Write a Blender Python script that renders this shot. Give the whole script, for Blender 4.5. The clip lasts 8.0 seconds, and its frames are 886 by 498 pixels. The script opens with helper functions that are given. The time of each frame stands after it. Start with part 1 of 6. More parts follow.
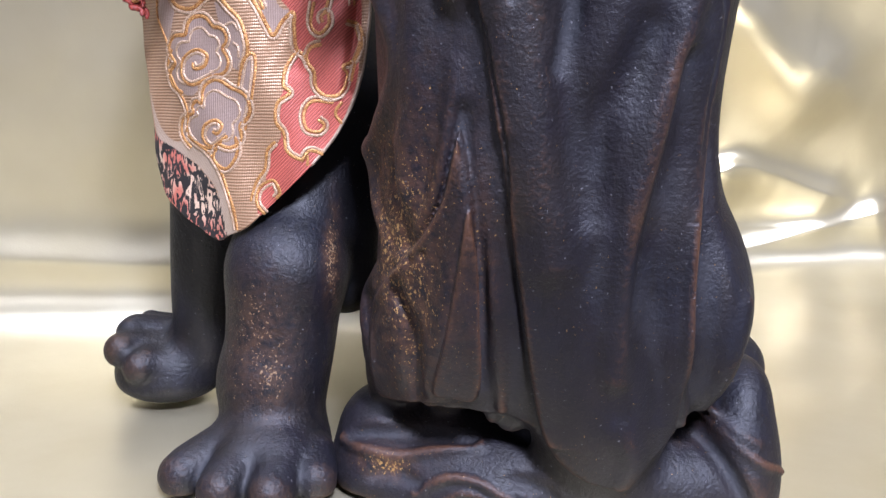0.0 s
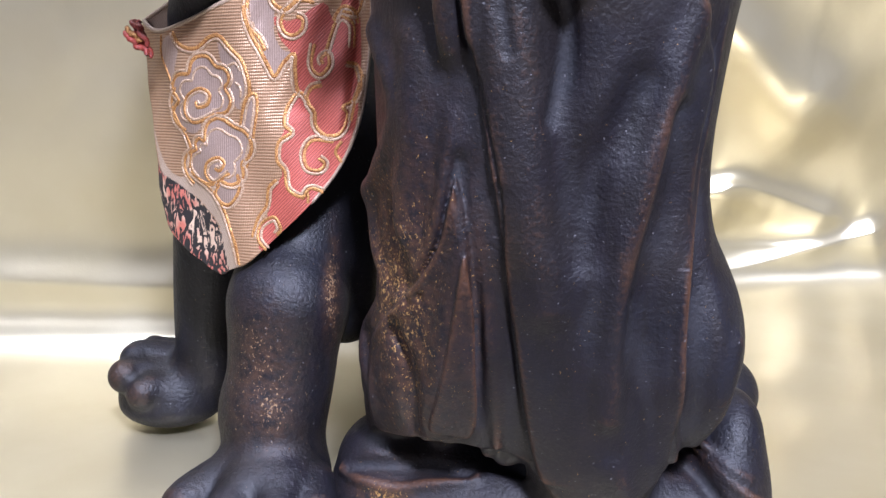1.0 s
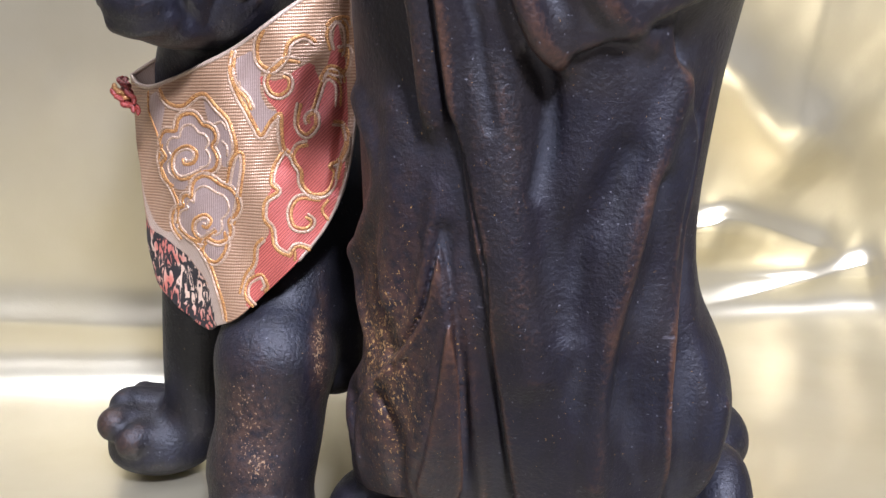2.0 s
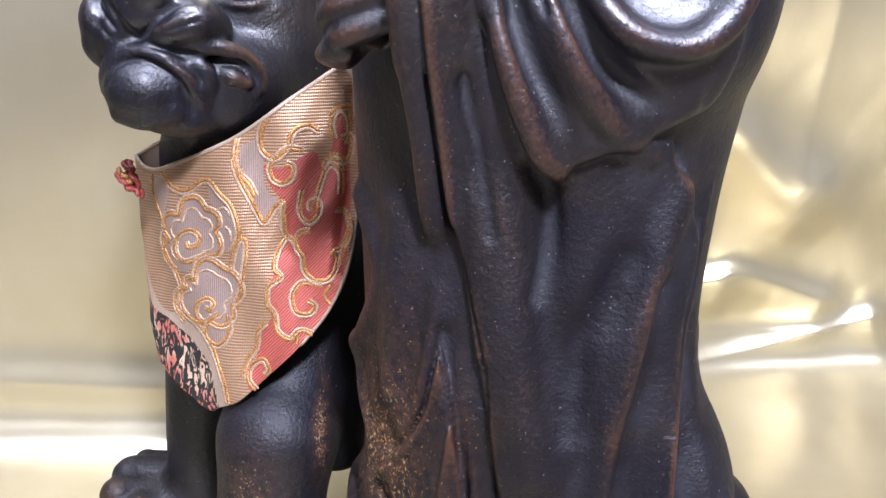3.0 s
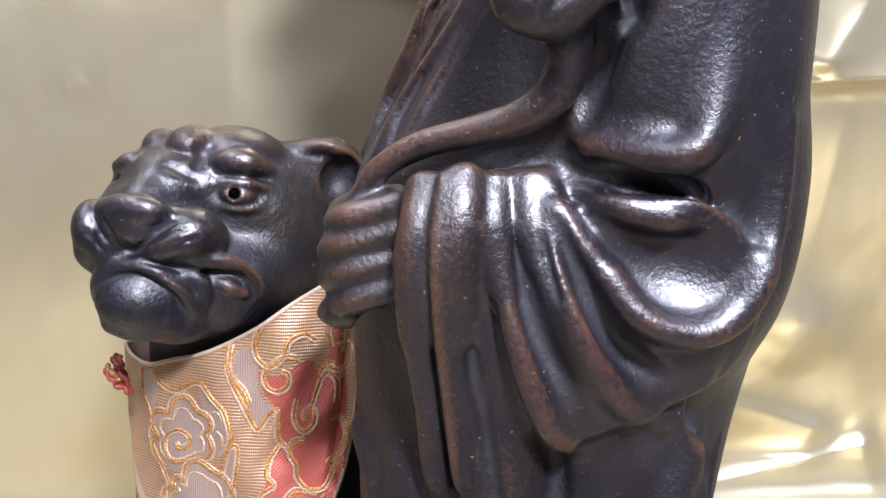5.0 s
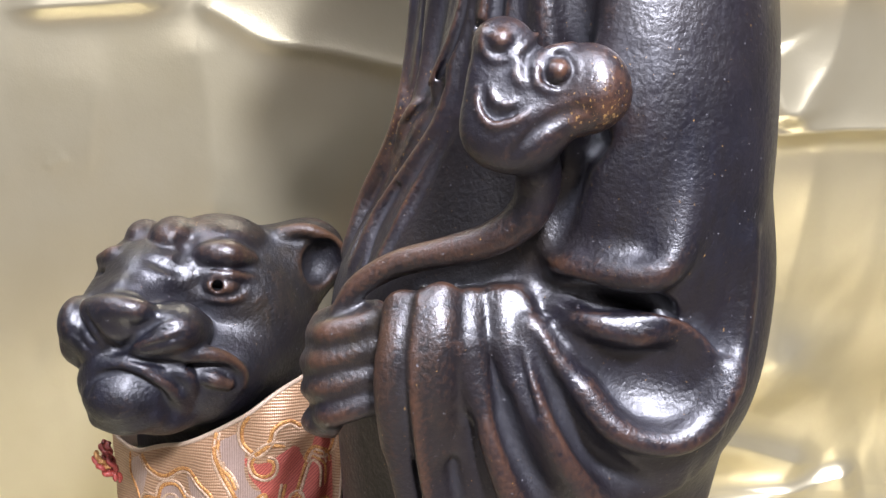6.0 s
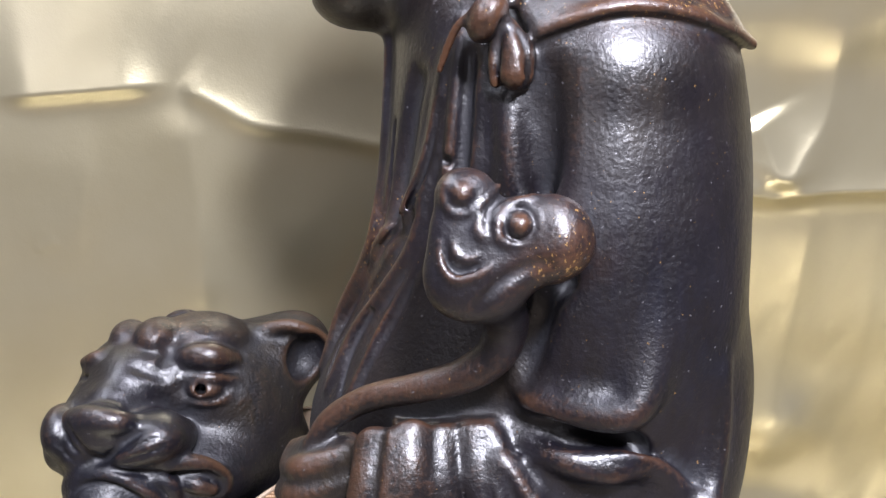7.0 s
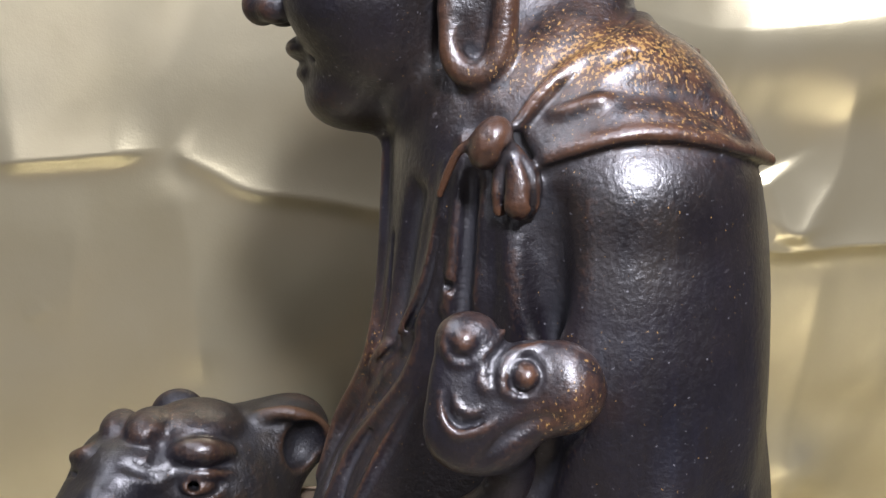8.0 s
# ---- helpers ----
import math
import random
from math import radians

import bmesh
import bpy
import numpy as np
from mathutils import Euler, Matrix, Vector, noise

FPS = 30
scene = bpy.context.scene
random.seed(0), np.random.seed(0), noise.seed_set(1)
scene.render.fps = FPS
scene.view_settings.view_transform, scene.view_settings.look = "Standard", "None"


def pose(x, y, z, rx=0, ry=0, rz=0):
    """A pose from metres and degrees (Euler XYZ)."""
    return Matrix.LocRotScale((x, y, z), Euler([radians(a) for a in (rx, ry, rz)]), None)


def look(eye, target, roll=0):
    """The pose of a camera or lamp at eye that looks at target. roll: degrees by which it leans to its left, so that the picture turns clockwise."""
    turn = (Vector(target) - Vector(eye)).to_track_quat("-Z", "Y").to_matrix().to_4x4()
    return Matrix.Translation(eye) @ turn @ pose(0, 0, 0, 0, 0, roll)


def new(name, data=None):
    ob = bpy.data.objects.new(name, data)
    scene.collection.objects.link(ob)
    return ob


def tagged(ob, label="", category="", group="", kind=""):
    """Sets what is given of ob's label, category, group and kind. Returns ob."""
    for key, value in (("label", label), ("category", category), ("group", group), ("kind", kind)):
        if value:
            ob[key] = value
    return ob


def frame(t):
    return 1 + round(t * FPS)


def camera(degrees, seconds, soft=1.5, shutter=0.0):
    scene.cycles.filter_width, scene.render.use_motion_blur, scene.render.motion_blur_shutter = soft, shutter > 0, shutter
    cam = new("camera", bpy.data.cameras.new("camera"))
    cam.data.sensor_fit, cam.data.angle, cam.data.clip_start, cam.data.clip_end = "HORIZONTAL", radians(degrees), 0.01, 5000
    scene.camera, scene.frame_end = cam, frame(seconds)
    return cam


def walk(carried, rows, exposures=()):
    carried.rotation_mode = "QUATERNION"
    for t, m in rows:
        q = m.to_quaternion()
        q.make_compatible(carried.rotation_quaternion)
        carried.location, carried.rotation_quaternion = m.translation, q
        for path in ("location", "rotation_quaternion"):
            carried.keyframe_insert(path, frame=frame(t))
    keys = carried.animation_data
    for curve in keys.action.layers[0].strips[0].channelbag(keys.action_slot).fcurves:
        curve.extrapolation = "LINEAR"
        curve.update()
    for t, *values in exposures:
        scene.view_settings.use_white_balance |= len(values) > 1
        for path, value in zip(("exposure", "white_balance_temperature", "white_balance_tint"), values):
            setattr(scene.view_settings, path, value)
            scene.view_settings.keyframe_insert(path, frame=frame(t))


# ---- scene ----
cam = camera(49.1, 8.0)
METRES, EYE, TILT, LEAN, TURN = 0.32, 0.217, -12.0, 0.0, 0.0
ROWS = [
    (0.0, 0.0, 0.0, 0.0, -0.0, 0.0, 0.0),
    (0.5, 0.0011, -0.0131, 0.0242, 0.2, -0.01, -0.11),
    (1.0, 0.0086, -0.029, 0.0596, 0.19, -0.15, -0.16),
    (1.5, 0.0187, -0.028, 0.0973, 0.07, -0.2, -0.07),
    (3.0, 0.0336, -0.0327, 0.2482, 0.52, 1.04, -0.19),
    (3.5, 0.0035, -0.0166, 0.2965, 0.56, 1.07, -1.04),
    (4.0, -0.0143, 0.0197, 0.3289, 0.39, 1.34, -1.52),
    (4.5, -0.0064, 0.003, 0.4313, -0.03, 2.05, -1.37),
    (5.0, 0.0024, -0.0094, 0.5135, -0.67, 2.82, -0.96),
    (6.5, 0.0197, -0.0669, 0.6939, -1.41, 3.22, 0.92),
    (7.0, 0.0572, -0.0552, 0.7676, -0.7, 3.54, 1.23),
    (7.5, 0.0674, -0.045, 0.8264, -0.68, 3.62, 1.46),
    (8.0, 0.0626, -0.0081, 0.91, -0.54, 3.12, 1.47),
]
walk(cam, [(t, pose(0, 0, EYE, TILT, LEAN, TURN) @ pose(METRES * x, METRES * y, METRES * z, 90 + pitch, roll, yaw)) for t, x, y, z, yaw, pitch, roll in ROWS],
     [(0.0, 0.12, 5550, 19), (4.0, 0.14, 5850, 18), (6.3, 0.06, 6200, 15), (8.0, -0.60, 6300, 14)])


# ---------------------------------------------------------------- light
world = bpy.data.worlds.new("world")
scene.world = world
world.use_nodes = True
world.node_tree.nodes["Background"].inputs[0].default_value = (0.62, 0.66, 0.75, 1)
world.node_tree.nodes["Background"].inputs[1].default_value = 0.01


def area_lamp(name, eye, target, sx, sy, watts, colour):
    data = bpy.data.lights.new(name, "AREA")
    data.shape, data.size, data.size_y, data.energy, data.color = "RECTANGLE", sx, sy, watts, colour
    ob = new(name, data)
    ob.matrix_world = look(eye, target)
    return ob


area_lamp("ceiling_lamp", (0.30, -0.80, 1.36), (0.05, 0.42, 0.32), 0.18, 0.22, 68, (0.92, 0.93, 1.0))
area_lamp("ceiling_panel", (0.50, -0.50, 1.77), (0.50, -0.5, 0), 1.5, 0.9, 36, (0.86, 0.865, 1.0))
area_lamp("ceiling_lamp_side", (-0.8, 0.05, 1.76), (-0.8, 0.05, 0), 0.3, 1.2, 21, (0.88, 0.91, 1.0))
# unseen fill lamp in mid-room, added to brighten the left of the satin
area_lamp("left_fill_lamp", (-1.15, -1.35, 0.80), (-0.2, 0.6, 0.35), 0.5, 0.6, 3.5, (0.96, 0.94, 1.0))


# ---------------------------------------------------------------- materials
def material(name, colour, rough=0.5, metal=0.0):
    m = bpy.data.materials.new(name)
    m.use_nodes = True
    b = m.node_tree.nodes["Principled BSDF"]
    b.inputs["Base Color"].default_value = (*colour, 1)
    b.inputs["Roughness"].default_value = rough
    b.inputs["Metallic"].default_value = metal
    return m


def wire(m, a, out, b, inp):
    m.node_tree.links.new(a.outputs[out], b.inputs[inp])


def node(m, kind, **values):
    n = m.node_tree.nodes.new(kind)
    for k, v in values.items():
        n.inputs[k].default_value = v
    return n


def ramp(m, stops):
    n = m.node_tree.nodes.new("ShaderNodeValToRGB")
    e = n.color_ramp.elements
    while len(e) < len(stops):
        e.new(0.5)
    for el, (p, c) in zip(e, stops):
        el.position, el.color = p, (*c, 1)
    return n


def mix(m, fac=None):
    n = m.node_tree.nodes.new("ShaderNodeMix")
    n.data_type = "RGBA"
    if fac is not None:
        n.inputs[0].default_value = fac
    return n


def bump(m, height, out, strength, distance, normal=None):
    n = node(m, "ShaderNodeBump", Strength=strength, Distance=distance)
    wire(m, height, out, n, "Height")
    if normal:
        wire(m, normal, "Normal", n, "Normal")
    return n


def calc(m, kind, a, b):
    """A sum of two values; each is a number or a node with its output."""
    n = m.node_tree.nodes.new("ShaderNodeMath")
    n.operation = kind
    for i, v in enumerate((a, b)):
        if isinstance(v, tuple):
            wire(m, v[0], v[1], n, i)
        else:
            n.inputs[i].default_value = v
    return n, "Value"


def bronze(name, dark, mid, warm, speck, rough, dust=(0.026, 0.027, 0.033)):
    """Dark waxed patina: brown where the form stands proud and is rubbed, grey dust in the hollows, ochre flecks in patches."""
    m = material(name, dark, rough)
    b = m.node_tree.nodes["Principled BSDF"]
    co = m.node_tree.nodes.new("ShaderNodeTexCoord")

    def attribute(key):
        n = m.node_tree.nodes.new("ShaderNodeAttribute")
        n.attribute_name = key
        return n, "Fac"

    def noise(scale, detail, roughness=0.6, stretch=None):
        n = node(m, "ShaderNodeTexNoise", Scale=scale, Detail=detail, Roughness=roughness)
        if stretch:
            long = node(m, "ShaderNodeMapping", Scale=stretch)
            wire(m, co, "Object", long, "Vector")
            wire(m, long, "Vector", n, "Vector")
        else:
            wire(m, co, "Object", n, "Vector")
        return n, "Fac"

    def steps(value, *stops):
        n = ramp(m, [(at, c if isinstance(c, tuple) else (c,) * 3) for at, c in stops])
        wire(m, value[0], value[1], n, "Fac")
        return n, "Color"

    def over(fac, low, high):
        n = mix(m)
        wire(m, fac[0], fac[1], n, 0)
        for slot, v in ((6, low), (7, high)):
            if isinstance(v[0], float):
                n.inputs[slot].default_value = (*v, 1)
            else:
                wire(m, v[0], v[1], n, slot)
        return n, 2

    wear, stain, polish = attribute("wear"), attribute("stain"), attribute("polish")
    big, drift, fine = noise(24.0, 5.0), noise(13.0, 3.0), noise(520.0, 4.0)
    streak = noise(150.0, 5.0, 0.7, (1.0, 1.0, 0.16))
    # bluish, violet and olive drifts, drawn out downwards by the brush that waxed it
    tone = steps(big, (0.32, dark), (0.68, mid))
    hue = steps(drift, (0.36, (0.0085, 0.0092, 0.0165)), (0.52, (0.0100, 0.0076, 0.0120)), (0.70, (0.024, 0.0175, 0.0105)))
    look1 = over(steps(streak, (0.35, 0.0), (0.68, 0.8)), tone, hue)
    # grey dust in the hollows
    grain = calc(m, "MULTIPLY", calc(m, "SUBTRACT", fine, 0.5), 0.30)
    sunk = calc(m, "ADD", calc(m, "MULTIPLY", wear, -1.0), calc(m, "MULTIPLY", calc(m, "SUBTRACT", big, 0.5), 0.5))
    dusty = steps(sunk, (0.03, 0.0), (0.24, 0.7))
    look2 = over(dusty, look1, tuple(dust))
    # brown on the proud parts, broken up by the grain
    proud = calc(m, "ADD", calc(m, "ADD", wear, grain), calc(m, "MULTIPLY", calc(m, "SUBTRACT", drift, 0.5), 0.35))
    rubbed = steps(proud, (0.10, 0.0), (0.19, 0.4), (0.34, 1.0))
    look3 = over(rubbed, look2, tuple(warm))
    # rubbed patches with fine ochre flecks
    patch = calc(m, "MULTIPLY", stain, steps(noise(190.0, 4.0, 0.7), (0.36, 0.0), (0.62, 0.85)))
    look4 = over(patch, look3, (2.2 * warm[0], 2.1 * warm[1], 1.8 * warm[2]))
    dots = steps(calc(m, "ADD", calc(m, "MULTIPLY", stain, 0.30), noise(900.0, 3.0, 0.55, (1.0, 1.0, 0.7))), (0.71, 0.0), (0.77, 1.0))
    look5 = over(dots, look4, tuple(speck))
    # pale grains and short scuffs
    look6 = over(steps(noise(620.0, 1.0, 0.4), (0.745, 0.0), (0.80, 0.7)), look5, (0.15, 0.145, 0.155))
    scuff = calc(m, "MULTIPLY", steps(noise(260.0, 3.0, 0.6, (0.25, 1.0, 1.0)), (0.70, 0.0), (0.78, 0.6)), steps(drift, (0.45, 0.0), (0.60, 1.0)))
    look7 = over(scuff, look6, (0.11, 0.10, 0.105))
    wire(m, look7[0], look7[1], b, "Base Color")
    # wax: smooth where touched and on the rubbed ridges, dull under the dust
    gloss = calc(m, "ADD", steps(big, (0.3, rough - 0.03), (0.7, rough + 0.07)), calc(m, "MULTIPLY", polish, -0.19))
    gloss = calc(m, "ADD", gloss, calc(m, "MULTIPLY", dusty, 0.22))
    gloss = calc(m, "ADD", gloss, calc(m, "MULTIPLY", rubbed, -0.05))
    gloss = calc(m, "ADD", gloss, calc(m, "MULTIPLY", calc(m, "SUBTRACT", fine, 0.5), 0.25))
    wire(m, gloss[0], gloss[1], b, "Roughness")
    n1 = bump(m, noise(75.0, 3.0)[0], "Fac", 0.20, 0.0020)
    n2 = bump(m, noise(260.0, 4.0, 0.65)[0], "Fac", 0.17, 0.0009, n1)
    n3 = bump(m, fine[0], "Fac", 0.42, 0.0006, n2)
    n4 = bump(m, streak[0], "Fac", 0.22, 0.0007, n3)
    wire(m, n4, "Normal", b, "Normal")
    # the grain is rubbed down where it was handled
    for relief, deep, less in ((n2, 0.42, -0.25), (n3, 0.56, -0.22), (n4, 0.34, -0.12)):
        much = calc(m, "ADD", calc(m, "MULTIPLY", polish, less), deep)
        wire(m, much[0], much[1], relief, "Strength")
    wax = calc(m, "MULTIPLY", polish, 0.16)
    wire(m, wax[0], wax[1], b, "Coat Weight")
    b.inputs["Coat Roughness"].default_value = 0.22
    shine = calc(m, "ADD", calc(m, "MULTIPLY", polish, 0.48), 0.40)
    wire(m, shine[0], shine[1], b, "Specular IOR Level")
    return m


def satin(name):
    """Pale gold satin: a close, shining weave with faint crumples."""
    m = material(name, (0.6, 0.53, 0.4), 0.33, 0.72)
    b = m.node_tree.nodes["Principled BSDF"]
    co = m.node_tree.nodes.new("ShaderNodeTexCoord")
    big = node(m, "ShaderNodeTexNoise", Scale=9.0, Detail=4.0)
    fine = node(m, "ShaderNodeTexNoise", Scale=900.0, Detail=2.0)
    for n in (big, fine):
        wire(m, co, "Object", n, "Vector")
    tone = ramp(m, [(0.3, (0.545, 0.480, 0.305)), (0.7, (0.62, 0.562, 0.390))])
    wire(m, big, "Fac", tone, "Fac")
    wire(m, tone, "Color", b, "Base Color")
    crumple = node(m, "ShaderNodeTexNoise", Scale=46.0, Detail=4.0, Roughness=0.55)
    wire(m, co, "Object", crumple, "Vector")
    n0 = bump(m, crumple, "Fac", 0.16, 0.002)
    n1 = bump(m, fine, "Fac", 0.2, 0.0003, n0)
    wire(m, n1, "Normal", b, "Normal")
    return m


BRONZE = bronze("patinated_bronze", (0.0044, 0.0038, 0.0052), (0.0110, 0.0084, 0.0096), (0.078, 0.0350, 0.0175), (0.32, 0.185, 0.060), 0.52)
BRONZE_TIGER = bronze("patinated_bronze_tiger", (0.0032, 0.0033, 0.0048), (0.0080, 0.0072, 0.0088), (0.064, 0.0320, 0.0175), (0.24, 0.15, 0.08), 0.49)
SATIN = satin("gold_satin")


# ---------------------------------------------------------------- sculpting in clay: a distance field on a grid
class Clay:
    """A solid kept as signed distances on a grid; forms are added to it and cut from it."""

    def __init__(self, low, high, step):
        self.low, self.step = np.array(low, np.float32), step
        self.n = [int((h - l) / step) + 1 for l, h in zip(low, high)]
        self.d = np.full(self.n, 0.05, np.float32)

    def box(self, low, high):
        a = [max(0, int((l - o) / self.step)) for l, o in zip(low, self.low)]
        b = [min(n, int((h - o) / self.step) + 2) for h, o, n in zip(high, self.low, self.n)]
        if any(q <= p for p, q in zip(a, b)):
            return None, None
        cut = tuple(slice(p, q) for p, q in zip(a, b))
        axes = [self.low[i] + self.step * np.arange(a[i], b[i], dtype=np.float32) for i in range(3)]
        return cut, np.meshgrid(*axes, indexing="ij", sparse=True)

    def blend(self, cut, f, k, cutting=False):
        old = self.d[cut]
        g = -f if cutting else f
        sign = -1.0 if cutting else 1.0
        h = np.maximum(k - np.abs(old - g), 0) / k
        self.d[cut] = sign * np.minimum(sign * old, sign * g) - sign * h * h * k * 0.25

    def ellipsoid(self, c, r, turn=(0, 0, 0), k=0.006, cutting=False):
        R = np.array(Euler([radians(a) for a in turn]).to_matrix(), np.float32)
        reach = max(r) + k + 0.004
        cut, g = self.box([v - reach for v in c], [v + reach for v in c])
        if cut is None:
            return
        p = [g[i] - c[i] for i in range(3)]
        q = [R[0, i] * p[0] + R[1, i] * p[1] + R[2, i] * p[2] for i in range(3)]
        k0 = np.sqrt(sum((q[i] / r[i]) ** 2 for i in range(3))) + 1e-6
        k1 = np.sqrt(sum((q[i] / r[i] ** 2) ** 2 for i in range(3))) + 1e-6
        self.blend(cut, k0 * (k0 - 1) / k1, k, cutting)

    def stroke(self, points, k=0.005, cutting=False, flat=1.0, smooth=5):
        """A swept round bar through (x, y, z, radius) points; flat below 1 thins it from front to back."""
        pts = np.array(points, float)
        if len(pts) > 2 and smooth > 1:
            pts = spline(pts, smooth)
        rm = pts[:, 3].max() + k + 0.004
        cut, g = self.box(pts[:, :3].min(0) - rm, pts[:, :3].max(0) + rm)
        if cut is None:
            return
        f = np.full(np.broadcast_shapes(*[a.shape for a in g]), 9.0, np.float32)
        for a, b in zip(pts[:-1], pts[1:]):
            v = (b - a)[:3] * np.array((1, 1 / flat, 1))
            w = [g[0] - a[0], (g[1] - a[1]) / flat, g[2] - a[2]]
            t = np.clip((w[0] * v[0] + w[1] * v[1] + w[2] * v[2]) / max(1e-9, float(v @ v)), 0, 1)
            dist = np.sqrt((w[0] - t * v[0]) ** 2 + (w[1] - t * v[1]) ** 2 + (w[2] - t * v[2]) ** 2)
            f = np.minimum(f, (dist - (a[3] + (b[3] - a[3]) * t)) * min(1.0, flat))
        self.blend(cut, f.astype(np.float32), k, cutting)

    def cut_stroke(self, points, k=0.003, smooth=5):
        self.stroke(points, k, True, 1.0, smooth)

    def relief(self, points, height, k=0.006, smooth=6):
        """A fold line laid on the front of what stands: raised where height is above 0, sunk where below; it fades out at both ends."""
        pts = spline(np.array(points, float), smooth)
        ij = [np.clip(((pts[:, a] - self.low[a]) / self.step).astype(int), 0, self.n[a] - 1) for a in (0, 2)]
        line = self.d[ij[0], :, ij[1]] < 0
        hit = line.any(1)
        first = np.maximum(line.argmax(1), 1)
        d0, d1 = self.d[ij[0], first - 1, ij[1]], self.d[ij[0], first, ij[1]]
        part = np.clip(d0 / np.where(d0 - d1 > 1e-6, d0 - d1, 1), 0, 1)
        y = np.where(hit, self.low[1] + self.step * (first - 1 + part), pts[:, 1])
        y = np.where(np.abs(y - pts[:, 1]) < 0.03, y, pts[:, 1])
        for _ in range(2):
            pad = np.concatenate([[y[0]] * 2, y, [y[-1]] * 2])
            y = (pad[:-4] + pad[1:-3] + pad[2:-2] + pad[3:-1] + pad[4:]) / 5
        t = np.linspace(0, 1, len(y))
        fade = np.clip(np.minimum(t, 1 - t) * 5, 0, 1) ** 0.7
        r = pts[:, 3]
        pts[:, 1] = y + (r - np.minimum(height, r * 1.2) * fade if height > 0 else -r + np.minimum(-height, r * 1.2) * fade)
        self.stroke(pts, k, height < 0, 1.0, 1)

    def loft(self, rows, power=2.3, k=0.006):
        """Stacked ovals: rows of (z, centre x, centre y, half width x, half width y)."""
        T = spline(np.array(rows, float), 6).astype(np.float32)
        cut, g = self.box((T[:, 1] - T[:, 3]).min() * np.array((1, 0, 0)) + np.array((-0.02, (T[:, 2] - T[:, 4]).min() - 0.02, T[0, 0] - 0.01)),
                          ((T[:, 1] + T[:, 3]).max() + 0.02, (T[:, 2] + T[:, 4]).max() + 0.02, T[-1, 0] + 0.01))
        cx, cy, rx, ry = [np.interp(g[2], T[:, 0], T[:, i]).astype(np.float32) for i in (1, 2, 3, 4)]
        f = ((np.abs((g[0] - cx) / rx) ** power + np.abs((g[1] - cy) / ry) ** power) ** (1 / power) - 1) * np.minimum(rx, ry)
        f = np.maximum(f, np.maximum(T[0, 0] - g[2], g[2] - T[-1, 0]))
        self.blend(cut, f.astype(np.float32), k)

    def layer(self, outline, thick, back, round_=0.002):
        """Lays a sheet of this thickness on the front, inside an outline of (x, z) corners; nothing behind y = back."""
        poly = spline(np.array([*outline, outline[0]], float), 5)[:-1]
        lo, hi = poly.min(0) - 0.012, poly.max(0) + 0.012
        cut, g = self.box((lo[0], self.low[1], lo[1]), (hi[0], back, hi[1]))
        px, pz = g[0][:, 0, 0][:, None], g[2][0, 0, :][None, :]
        dist, odd = np.full((px.shape[0], pz.shape[1]), 9.0), np.zeros((px.shape[0], pz.shape[1]), bool)
        for (ax, az), (bx, bz) in zip(poly, np.roll(poly, -1, 0)):
            vx, vz = bx - ax, bz - az
            t = np.clip(((px - ax) * vx + (pz - az) * vz) / max(1e-12, vx * vx + vz * vz), 0, 1)
            dist = np.minimum(dist, np.hypot(px - ax - t * vx, pz - az - t * vz))
            if az != bz:
                odd ^= ((az > pz) != (bz > pz)) & (px < ax + (pz - az) * vx / vz)
        flat = np.where(odd, -dist, dist)[:, None, :].astype(np.float32)
        old = self.d[cut]
        up = old - thick
        h = np.maximum(round_ - np.abs(up - flat), 0) / round_
        sheet = np.maximum(up, flat) + h * h * round_ * 0.25
        self.d[cut] = np.minimum(old, sheet)

    def floor_cut(self, z):
        gz = self.low[2] + self.step * np.arange(self.n[2], dtype=np.float32)
        self.d = np.maximum(self.d, (z - gz)[None, None, :])

    def surface(self):
        """The surface as vertices and quads, and how proud each vertex stands."""
        d = self.d
        inside = d < 0
        nx, ny, nz = d.shape
        count = np.zeros((nx - 1, ny - 1, nz - 1), np.uint8)
        for i in (0, 1):
            for j in (0, 1):
                for l in (0, 1):
                    count += inside[i:nx - 1 + i, j:ny - 1 + j, l:nz - 1 + l]
        cells = np.argwhere((count > 0) & (count < 8))
        index = np.full(count.shape, -1, np.int32)
        index[tuple(cells.T)] = np.arange(len(cells))
        total, hits = np.zeros((len(cells), 3), np.float32), np.zeros(len(cells), np.float32)
        for axis in range(3):
            for o1 in (0, 1):
                for o2 in (0, 1):
                    off = [0, 0, 0]
                    others = [a for a in range(3) if a != axis]
                    off[others[0]], off[others[1]] = o1, o2
                    p = cells + off
                    q = p.copy()
                    q[:, axis] += 1
                    da, db = d[tuple(p.T)], d[tuple(q.T)]
                    crossing = (da < 0) != (db < 0)
                    t = np.where(crossing, da / np.where(crossing, da - db, 1), 0)
                    at = np.array(off, np.float32)[None].repeat(len(cells), 0)
                    at[:, axis] += t
                    total += at * crossing[:, None]
                    hits += crossing
        verts = (cells + total / hits[:, None]) * self.step + self.low
        quads = []
        for axis in range(3):
            b, c = [(1, 2), (2, 0), (0, 1)][axis]
            lo, hi = [slice(None)] * 3, [slice(None)] * 3
            lo[axis], hi[axis] = slice(0, -1), slice(1, None)
            s0, s1 = inside[tuple(lo)], inside[tuple(hi)]
            e = np.argwhere(s0 != s1)
            e = e[(e[:, b] > 0) & (e[:, c] > 0) & (e[:, b] < d.shape[b] - 1) & (e[:, c] < d.shape[c] - 1)]
            ring = []
            for db, dc in ((1, 1), (0, 1), (0, 0), (1, 0)):
                p = e.copy()
                p[:, b] -= db
                p[:, c] -= dc
                ring.append(index[tuple(p.T)])
